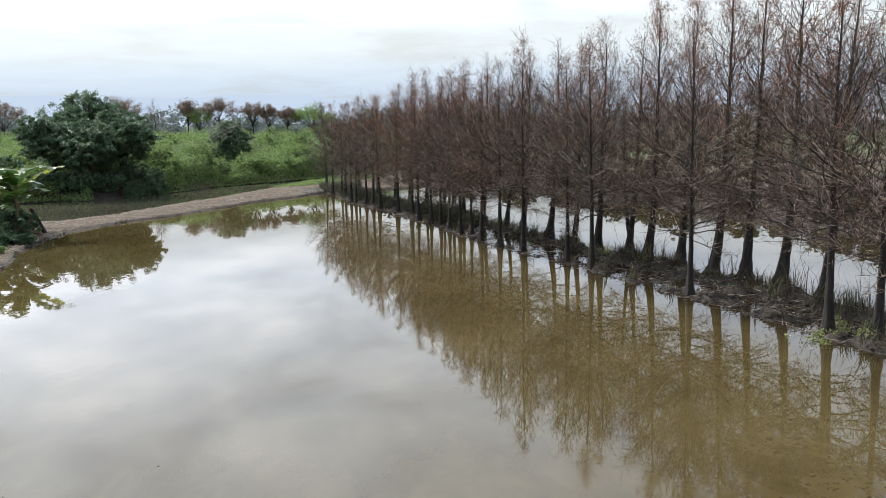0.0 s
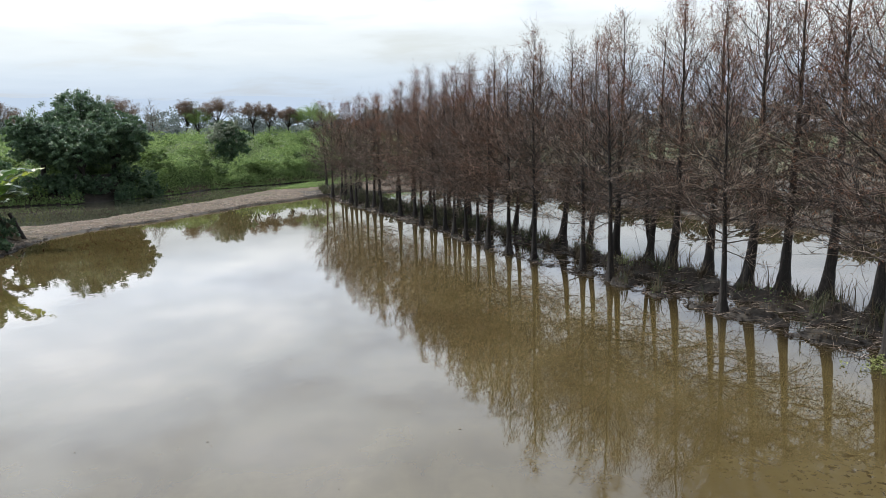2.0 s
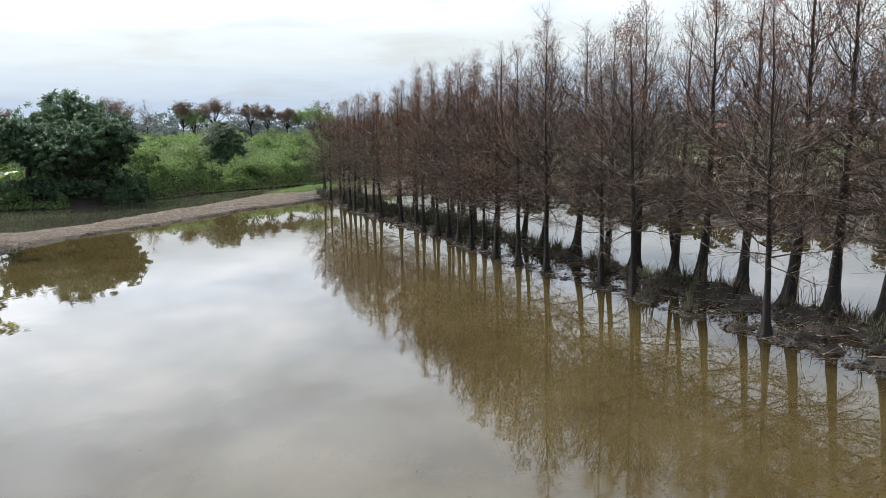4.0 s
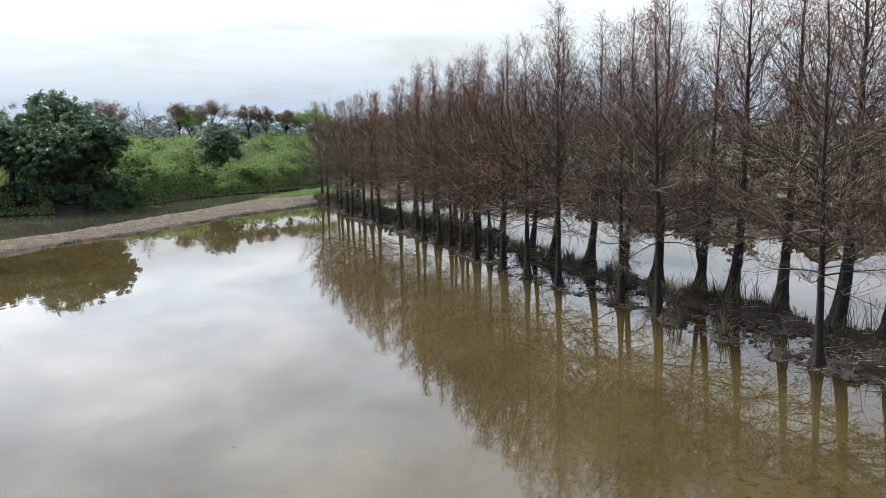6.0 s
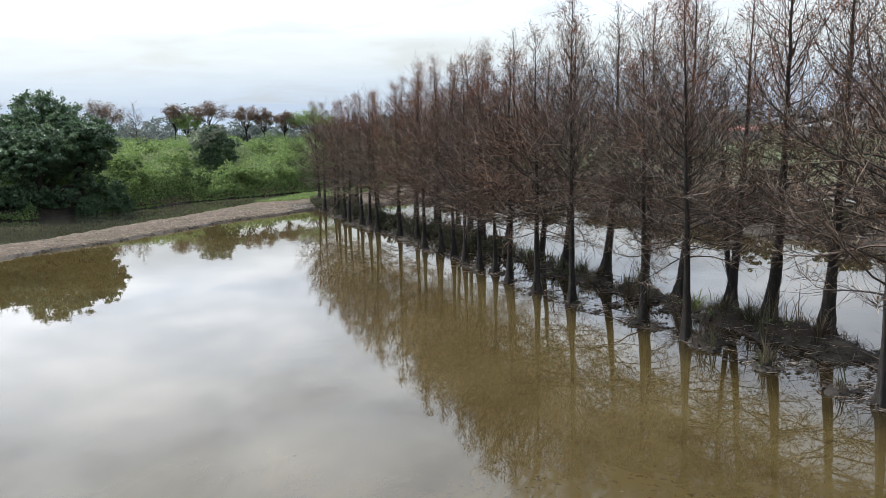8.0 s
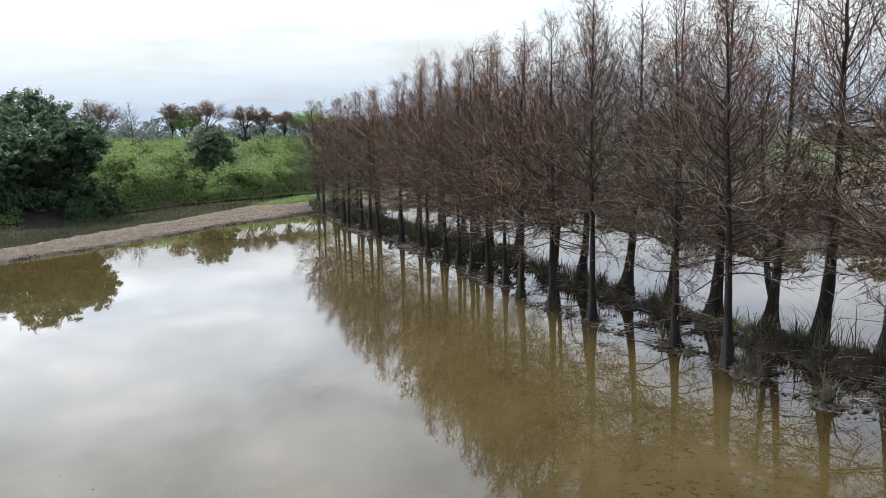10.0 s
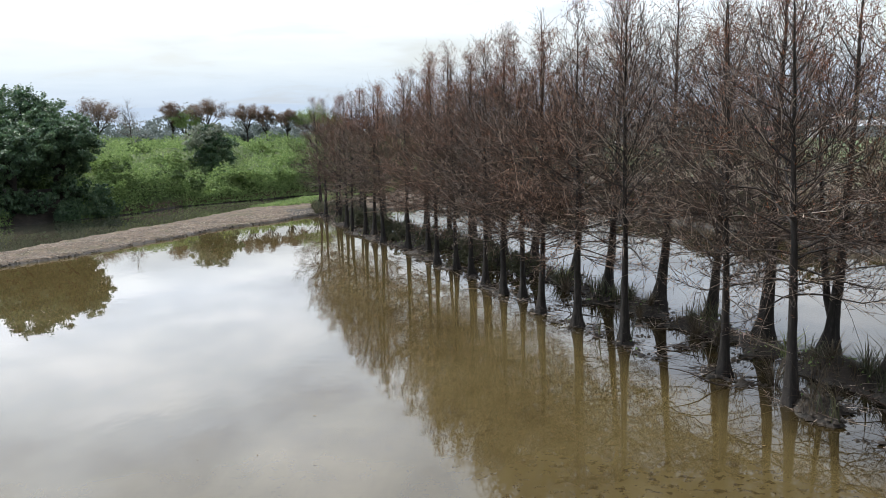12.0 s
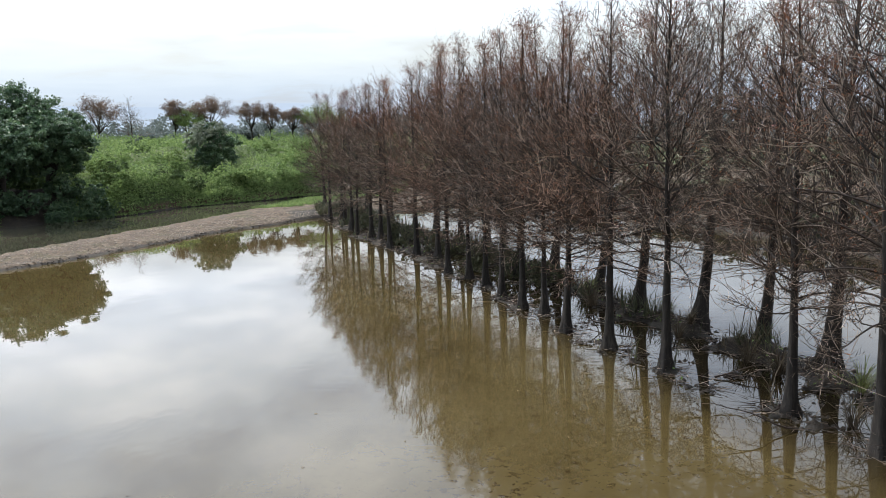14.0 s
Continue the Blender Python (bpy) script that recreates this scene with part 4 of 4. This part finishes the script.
# ---- the banana clump and its bank ----


def banana(seed, at, height, count, label):
    rng = np.random.default_rng(seed)
    ob = thing("banana_plant", at, label, "banana plant", "banana clump on the bank")
    s = np.linspace(0, 1, 7)
    lean = rng.normal(0, 0.25, 2)
    ax = np.stack([lean[0] * s ** 2, lean[1] * s ** 2, -0.3 + (height * 0.46 + 0.3) * s], 1)
    part("stem", mesh("stem", *tubes(ax[None], (0.14 * (1.1 - 0.55 * s))[None], 10), STEM, True), ob)
    for i in range(count):
        a = i * 2.4 + rng.uniform(-0.4, 0.4)
        L = height * rng.uniform(0.36, 0.52)
        withered = i >= count - 4
        el = -0.5 if withered else rng.uniform(0.6, 1.5)
        t = np.linspace(0, 1, 15)
        e = el - 1.9 * t ** 1.5 * rng.uniform(0.35, 1.1)
        d = np.stack([np.cos(e) * np.cos(a), np.cos(e) * np.sin(a), np.sin(e)], 1) * L / 14
        rib = ax[-2 - i % 2 - 2 * withered] + np.concatenate([np.zeros((1, 3)), np.cumsum(d[1:], 0)])
        side = np.array([-np.sin(a), np.cos(a), 0])
        w = 0.56 * np.sin(np.clip((t - 0.12) / 0.88, 0, 1) * np.pi) ** 0.55
        vs, fs = [], []
        for j in range(2, 14):                      # torn strips on both sides of the rib
            for sg in (-1, 1):
                if rng.random() < 0.06:
                    continue
                sl = rng.uniform(0.02, 0.10)
                droop = np.array([0, 0, -rng.uniform(0.05, 0.45)])
                q0, q1 = rib[j], rib[j + 1] * (1 - sl) + rib[j] * sl
                o0, o1 = (sg * side + droop) * w[j], (sg * side + droop) * max(w[j + 1], 0.02)
                b = len(vs)
                vs += [q0, q1, q1 + o1 + d[j] * 0.3, q0 + o0 + d[j] * 0.3]
                fs.append((b, b + 1, b + 2, b + 3))
        leaf = part("leaf", mesh("leaf", vs, fs, DEAD_LEAF if withered else BANANA), ob, "withered grey-brown leaf" if withered else "")
        part("midrib", mesh("midrib", *tubes(rib[None], (0.028 * (1 - 0.85 * t))[None], 5), DEAD_LEAF if withered else BANANA, True), leaf)
    return ob


for sd, x, y, h, c, lab in [(71, -29.0, 59.0, 8.0, 17, "tall banana plant with torn yellow-green leaves"), (72, -31.0, 58.0, 7.6, 16, "banana plant with torn yellow-green leaves"),
                            (73, -29.3, 56.8, 5.4, 14, "short banana plant with drooping leaves"), (74, -32.4, 60.2, 7.4, 10, "banana plant with torn yellow-green leaves"),
                            (76, -30.2, 60.6, 6.0, 14, "banana plant with torn yellow-green leaves")]:
    banana(sd, on(x, y), h, c, lab)
s = np.linspace(0, 1, 6)
old = thing("dead_stem", on(-27.7, 60.3), "leaning dead brown banana stem at the water's edge", "plant stem")
part("stalk", mesh("stalk", *tubes(np.stack([-0.95 * s - 0.1 * s ** 2, 0.2 * s, -0.2 + 1.9 * s], 1)[None], (0.15 - 0.03 * s)[None], 9), BARK, True), old)
for i, (x, y, r, h) in enumerate([(-31.5, 56.5, 2.6, 2.0), (-28.6, 53.6, 1.9, 1.4), (-27.2, 49.5, 1.8, 1.0), (-33.5, 60.5, 2.4, 2.2), (-29.2, 58.2, 1.9, 2.3), (-30.2, 60.2, 2.0, 2.4), (-29.8, 56.0, 2.1, 2.1), (-27.4, 55.2, 1.2, 0.8)]):
    leafy("shrub", on(x, y, -0.15), "low dark-green bush on the pond bank", "shrub", 80 + i, r, r, h, 0.2, 5200, 22, 0.24, DARK_LEAF if i != 2 else MID_LEAF,
          trunk_r=0.05, nl=6, group="bushes on the pond bank")

# ---- the berm's small growth ----
def berm_spots(n, y0, y1, z0=0.02, seed=90):
    r = np.random.default_rng(seed)
    y = r.uniform(y0, y1, n)
    fx, bx = np.interp(y, FY, FX), np.interp(y, BY, BX)
    x = fx - 0.8 + (bx - fx + 1.8) * r.random(n)
    z = land(x, y)
    k = z > z0
    return np.stack([x, y, z], 1)[k], r


p, r = berm_spots(26000, 24, 100, 0.06, 91)
k = vnoise(p[:, 0] * 0.9, p[:, 1] * 0.9, 92) > 0.50
q = vnoise(p[:, 0] * 0.8, p[:, 1] * 0.8, 107) > 0.66 - 0.14 * smooth01((p[:, 1] - 56) / 12)
tuft = new("berm_grass", mesh("berm_grass", *blades(p[q], 0.62, 0.035, r, 1.0), OLIVE))
tagged(tuft, "dark olive grass tufts between the trunks", "grass", kind="stuff")
dry = new("dry_grass", mesh("dry_grass", *blades(p[k], 0.34, 0.022, r, 1.3), DRY))
tagged(dry, "dry brown grass and stubble along the muddy berm", "grass", kind="stuff")
p, r = berm_spots(6000, 26, 96, 0.14, 93)
k = vnoise(p[:, 0] * 0.55, p[:, 1] * 0.55, 94) > 0.54
reed = new("reeds", mesh("reeds", *blades(p[k], 1.15, 0.030, r, 0.9), DRY))
tagged(reed, "arching olive-brown reeds between the trunks", "reeds", kind="stuff")
p, r = berm_spots(9000, 26, 96, 0.05, 95)
k = vnoise(p[:, 0] * 0.7, p[:, 1] * 0.7, 96) > 0.60
green = new("green_weeds", mesh("green_weeds", *leaves(p[k] + [0, 0, 0.05], np.tile([0, 0, 1.0], (k.sum(), 1)), 0.12, 0.07, r, 0.5), MID_LEAF))
tagged(green, "small green weeds on the berm's mud", "weeds", kind="stuff")


def arching(n, length, width, rng, spread=0.18):
    """Long blades that rise from one root and arch over: strips of four quads."""
    a = rng.uniform(0, 6.28, n)
    out, side = np.stack([np.cos(a), np.sin(a), 0 * a], 1), np.stack([-np.sin(a), np.cos(a), 0 * a], 1)
    root = out * rng.uniform(0, spread, (n, 1)) + rng.normal(0, 0.03, (n, 3)) * [1, 1, 0]
    L, flat_ = length * rng.uniform(0.45, 1.25, (n, 1)), rng.uniform(0.35, 1.15, (n, 1))
    w = width * rng.uniform(0.6, 1.3, (n, 1)) * 0.5
    rows = []
    for s_, taper in ((0.0, 0.8), (0.3, 1.0), (0.6, 0.85), (0.85, 0.5), (1.0, 0.06)):
        c = root + out * L * flat_ * 0.85 * s_ ** 1.5 + [0, 0, 1] * (L * (1.1 * s_ - 0.62 * flat_ * s_ ** 2.4)) - [0, 0, 0.05]
        rows += [c - side * w * taper, c + side * w * taper]
    v = np.stack(rows, 1).reshape(-1, 3)
    i = np.arange(n)[:, None] * 10
    return v, np.concatenate([i + [0, 1, 3, 2], i + [2, 3, 5, 4], i + [4, 5, 7, 6], i + [6, 7, 9, 8]], 1).reshape(-1, 4)


# sedge tufts at the trees' feet, some green, some dead
sedge_kinds = [(mesh("clump", *arching(80, 1.05, 0.022, np.random.default_rng(300 + i)), mt), lab) for i, (mt, lab) in
               enumerate([(DRY, "arching brown sedge tuft on the berm's mud"), (OLIVE, "arching dark-olive sedge tuft on the berm's mud"), (DRY, "arching brown sedge tuft on the berm's mud"),
                          (WEED, "arching green sedge tuft on the berm's mud")])]
rs = random.Random(310)
spots = [(8.3, 43.6), (10.0, 44.7), (9.4, 45.4), (11.2, 41.8), (12.0, 39.0), (13.4, 36.6), (7.6, 44.6)]
for i in range(26):
    y = 46.0 + i * 1.30 + rs.uniform(-0.6, 0.6)
    spots.append((float(np.interp(y, BY, BX)) - rs.uniform(0.2, 1.6), y))
for i, (x, y) in enumerate(spots):
    me, lab = sedge_kinds[(0, 1, 2, 0, 1, 2, 0, 1, 3, 2)[i % 10]]
    z = max(0.0, float(land(np.array(x), np.array(y))))
    ob = thing("sedge_tuft", pose(x, y, z, 0, 0, rs.uniform(0, 360)) @ Matrix.Scale(rs.uniform(0.6, 1.1), 4), lab, "sedge", "sedge tufts on the berm")
    part("clump", me, ob)


def dead_branch(seed, length):
    """A fallen branch: a bent stem with side twigs."""
    rng = np.random.default_rng(seed)
    s_ = np.linspace(0, 1, 9)
    ax = np.stack([s_ * length, np.cumsum(rng.normal(0, 0.05, 9)) * length * 0.5, 0.03 + np.abs(np.cumsum(rng.normal(0, 0.03, 9))) * length * 0.6], 1)
    stem = mesh("stem", *tubes(ax[None], (0.024 * (1 - 0.75 * s_))[None], 6), LIMB, True)
    n = 6
    k_ = rng.integers(1, 8, n)
    d = np.stack([rng.uniform(0.3, 1, n), rng.normal(0, 0.7, n), rng.uniform(-0.05, 0.8, n)], 1) * rng.uniform(0.15, 0.45, (n, 1)) * length * 0.6
    bow = np.linspace(0, 1, 4)[None, :, None]
    line = ax[k_][:, None] + d[:, None] * bow + np.array([0, 0, 0.12])[None, None] * bow ** 2 * length * rng.normal(0, 1, (n, 1, 1))
    return [stem] + [mesh("twig", *tubes(line[j:j + 1], 0.010 * (1 - 0.8 * bow[..., 0]), 4), LIMB) for j in range(n)]


branch_kinds = [dead_branch(330 + i, 1.6 + 0.5 * i) for i in range(3)]
for i in range(16):
    y = 35.5 + i * 2.1 + rs.uniform(-0.8, 0.8)
    x = float(np.interp(y, FY, FX)) + rs.uniform(-0.5, 1.9)
    z = max(0.0, float(land(np.array(x), np.array(y))))
    ob = thing("fallen_branch", pose(x, y, z, 0, rs.uniform(-16, -2), rs.uniform(0, 360)), "dead grey-brown branch fallen by the trunks", "branch", "fallen branches")
    for me in branch_kinds[i % 3]:
        part(me.name.split(".")[0], me, ob)

# tangled low brush between the far trunks
for i in range(15):
    y = 62.0 + i * 2.35 + rs.uniform(-0.7, 0.7)
    x = float(np.interp(y, FY, FX) * 0.45 + np.interp(y, BY, BX) * 0.55) + rs.uniform(-0.9, 0.7)
    leafy("shrub", on(x, y, -0.1), "tangled dark olive-brown brush between the trunks", "shrub", 500 + i, rs.uniform(0.9, 1.5), 1.1, rs.uniform(0.8, 1.35), 0.35, 1500, 18, 0.15, OLIVE,
          flat=0.4, trunk_r=0.03, nl=9, group="brush between the trunks")

# floating leaves round the foot of the first trees
r = np.random.default_rng(97)
a, q = r.uniform(0, 6.28, 6500), r.uniform(0, 1, 6500) ** 0.6
px, py = 14.1 + np.cos(a) * q * 2.6, 28.8 + np.sin(a) * q * 1.5
k = vnoise(px * 2.1, py * 2.1, 98) + 0.5 * vnoise(px * 5.0, py * 5.0, 99) > 0.72 + 0.25 * q
pz = np.maximum(land(px, py), 0.0) + 0.012 + r.random(len(px)) ** 2 * 0.20
mat_f = new("floating_weed", mesh("floating_weed", *leaves(np.stack([px, py, pz], 1)[k], np.tile([0, 0, 1.0], (k.sum(), 1)), 0.085, 0.055, r, 0.6), WEED))
tagged(mat_f, "bright yellow-green water weed at the foot of the trees", "water weed", kind="stuff")

# fallen twigs lying on the mud and sticking out of the water
p, r = berm_spots(11000, 24, 98, -0.18, 99)
p[:, 2] = np.maximum(p[:, 2], 0) + 0.02
a = r.uniform(0, 6.28, len(p))
d = np.stack([np.cos(a), np.sin(a), r.uniform(-0.05, 0.35, len(p))], 1) * r.uniform(0.2, 0.9, (len(p), 1))
litter = new("fallen_twigs", mesh("fallen_twigs", *spikes(p, p + d, 0.010), TWIG))
tagged(litter, "fallen grey-brown twigs littering the berm's mud", "twigs", kind="stuff")


def lumps(points, size, rng, flat=0.6):
    """Uneven small stones or clods, eight faces each."""
    n = len(points)
    dirs = np.array([(1, 0, 0), (0, 1, 0), (-1, 0, 0), (0, -1, 0), (0, 0, 1), (0, 0, -1)], float)
    s = size * rng.uniform(0.4, 1.5, (n, 1, 1))
    v = points[:, None] + dirs[None] * s * rng.uniform(0.55, 1.3, (n, 6, 1)) * [1, 1, flat]
    t = rng.uniform(0, 6.28, n)
    c, si = np.cos(t)[:, None], np.sin(t)[:, None]
    o = v - points[:, None]
    v = points[:, None] + np.stack([o[..., 0] * c - o[..., 1] * si, o[..., 0] * si + o[..., 1] * c, o[..., 2]], -1)
    tri = np.array([(0, 1, 4), (1, 2, 4), (2, 3, 4), (3, 0, 4), (1, 0, 5), (2, 1, 5), (3, 2, 5), (0, 3, 5)])
    return v.reshape(-1, 3), (np.arange(n)[:, None, None] * 6 + tri[None]).reshape(-1, 3)


p, r = berm_spots(9000, 26, 98, -0.20, 101)
k = p[:, 2] < 0.22
p = p[k]
p[:, 2] = np.maximum(p[:, 2], -0.02)
clod = new("clods", mesh("clods", *lumps(p, 0.085, r), CLOD))
tagged(clod, "dark wet mud clods breaking the water by the trunks", "mud clods", kind="stuff")
r = np.random.default_rng(103)
y = r.uniform(44, 97, 16000)
nx = np.interp(y, NY, NX)
x = nx - 5.5 * r.random(16000) ** 1.8 + 0.5
z = land(x, y)
k = (z > 0.12) & (z < 0.75) & (r.random(16000) < 0.4)
peb = new("pebbles", mesh("pebbles", *lumps(np.stack([x, y, z + 0.01], 1)[k], 0.052, r), PEBBLE))
tagged(peb, "pale pebbles and litter on the mud spit", "pebbles", kind="stuff")
k2 = (z > -0.08) & (z < 0.12) & (vnoise(x * 1.1, y * 1.1, 104) > 0.38)
edge = new("shore_clods", mesh("shore_clods", *lumps(np.stack([x, y, z + 0.01], 1)[k2], 0.060, r), CLOD))
tagged(edge, "dark broken mud clods along the spit's edge", "mud clods", kind="stuff")

# small leaves and slivers afloat on the pond
r = np.random.default_rng(105)
fx, fy = r.uniform(-14, 12, 200), r.uniform(10, 80, 200)
k = (fx < np.interp(fy, FY, FX) - 0.5) & (vnoise(fx * 0.2, fy * 0.2, 106) > 0.35)
fl = new("floating_leaves", mesh("floating_leaves", *leaves(np.stack([fx, fy, 0 * fx + 0.006], 1)[k], np.tile([0, 0, 1.0], (int(k.sum()), 1)), 0.09, 0.03, r, 0.03), STRAW))
tagged(fl, "scattered dry leaves and slivers afloat on the pond", "leaf litter", kind="stuff")

# ---- the far side: shore grass, sheds, woods, hills ----
rng = np.random.default_rng(110)
x, y, z = scatter(60000, 2, 70, 30, 128, lambda x, y: (x - np.interp(y, SY, SX) > 0.2) & (x - np.interp(y, SY, SX) < 14) & (vnoise(x * 0.25, y * 0.25, 111) > 0.32))
k = z > 0.08
shore = new("shore_grass", mesh("shore_grass", *blades(np.stack([x, y, z], 1)[k], 0.36, 0.06, rng, 0.9), STRAW))
tagged(shore, "brown and olive grass on the far pond's shore", "grass", kind="stuff")

rs = random.Random(170)
for i in range(40):
    y = 36 + i * 1.95 + rs.uniform(-1.2, 1.2)
    x = float(np.interp(y, SY, SX)) + rs.uniform(1.0, 8.5)
    r_, h = rs.uniform(1.3, 2.5), rs.uniform(0.8, 1.9)
    leafy("shrub", on(x, y, -0.15), "olive-brown bush on the far pond's shore", "shrub", 180 + i, r_, r_, h, 0.5, 2600, 22, 0.22, OLIVE, flat=0.55,
          trunk_r=0.05, nl=6, group="bushes on the far pond's shore")


def woods(name, label, pts, seed, leaf, mat, n=700):
    r = np.random.default_rng(seed)
    vs = []
    for x, y, rr, h in pts:
        p, nn = dome_points(r, n, rr, rr, h, 26, 0.2, loose=0.07)
        p += [x, y, float(land(np.array(x), np.array(y))) + h * 0.12]
        vs.append(leaves(p, nn, leaf, leaf * 0.7, r, 0.7))
    ob = new(name, mesh(name, *both(*vs), mat))
    return tagged(ob, label, "woods", kind="stuff")


r = random.Random(120)
woods("far_woods", "low green woods beyond the levee, leaves tinted for haze", [(-170 + i * 5.0 + r.uniform(-2, 2), 235 + r.uniform(-20, 70), r.uniform(5.5, 9.0), r.uniform(6.5, 9.2)) for i in range(46)] + [(-120 + i * 5.5 + r.uniform(-2, 2), 200 + r.uniform(-8, 8), r.uniform(3, 5), r.uniform(2.6, 4.4)) for i in range(24)], 121, 0.60, HAZE_LEAF, 1500)
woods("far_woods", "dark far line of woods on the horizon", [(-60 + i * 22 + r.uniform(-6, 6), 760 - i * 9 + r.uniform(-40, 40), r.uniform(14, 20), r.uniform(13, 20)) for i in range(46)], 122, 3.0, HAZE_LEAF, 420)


def shed(at, w, d, h, roof_mat, wall_mat, label):
    ob = thing("shed", at, label, "shed", "sheds beyond the ponds")
    bm = bmesh.new()
    bmesh.ops.create_cube(bm, size=1.0, matrix=Matrix.Translation((0, 0, h / 2)) @ Matrix.Diagonal((w, d, h, 1)))
    me = bpy.data.meshes.new("wall")
    bm.to_mesh(me), bm.free()
    me.materials.append(wall_mat)
    part("wall", me, ob)
    e, rise, t = 0.35, d * 0.16, 0.12
    prof = [(-d / 2 - e, h - 0.05), (0, h + rise), (d / 2 + e, h - 0.05), (d / 2 + e, h - 0.05 + t), (0, h + rise + t), (-d / 2 - e, h - 0.05 + t)]
    vs = [(sx * (w / 2 + e), py, pz) for sx in (-1, 1) for py, pz in prof]
    fs = [(i, (i + 1) % 6, 6 + (i + 1) % 6, 6 + i) for i in range(6)] + [(0, 1, 4, 5), (1, 2, 3, 4), (6, 11, 10, 7), (7, 10, 9, 8)]
    part("roof", mesh("roof", vs, fs, roof_mat), ob)
    for i in range(max(2, int(w / 4))):
        xx = -w / 2 + (i + 0.5) * w / max(2, int(w / 4))
        bm = bmesh.new()
        bmesh.ops.create_cube(bm, size=1.0, matrix=Matrix.Translation((xx, -d / 2 - 0.03, h * 0.5)) @ Matrix.Diagonal((1.4, 0.06, 1.2, 1)))
        me = bpy.data.meshes.new("window")
        bm.to_mesh(me), bm.free()
        me.materials.append(GREY)
        part("window", me, ob)
    return ob


for x, y, w, d, h, rm, wm, lab in [(150, 330, 60, 12, 4.0, WHITE, WHITE, "long white greenhouse among the far ponds"), (235, 380, 70, 12, 4.5, WHITE, GREY, "long white shed among the far ponds"),
                                   (92, 300, 12, 8, 3.2, RED, WHITE, "small white shed with a red sheet roof"), (60, 320, 18, 8, 3.5, WHITE, WHITE, "small white shed among the far ponds")]:
    shed(on(x, y), w, d, h, rm, wm, lab)

# pale blue hills: a glowing backdrop, the haze put into its colour
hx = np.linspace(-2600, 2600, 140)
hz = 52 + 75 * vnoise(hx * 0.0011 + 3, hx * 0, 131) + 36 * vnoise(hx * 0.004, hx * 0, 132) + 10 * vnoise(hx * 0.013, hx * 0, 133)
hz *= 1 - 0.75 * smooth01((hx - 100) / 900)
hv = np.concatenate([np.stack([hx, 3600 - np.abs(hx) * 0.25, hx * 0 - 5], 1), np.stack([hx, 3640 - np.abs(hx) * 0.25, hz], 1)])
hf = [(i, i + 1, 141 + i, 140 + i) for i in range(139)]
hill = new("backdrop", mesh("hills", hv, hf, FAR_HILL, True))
tagged(hill, "faint pale-blue glowing hill backdrop, haze put into its colour", "hills", kind="structure")
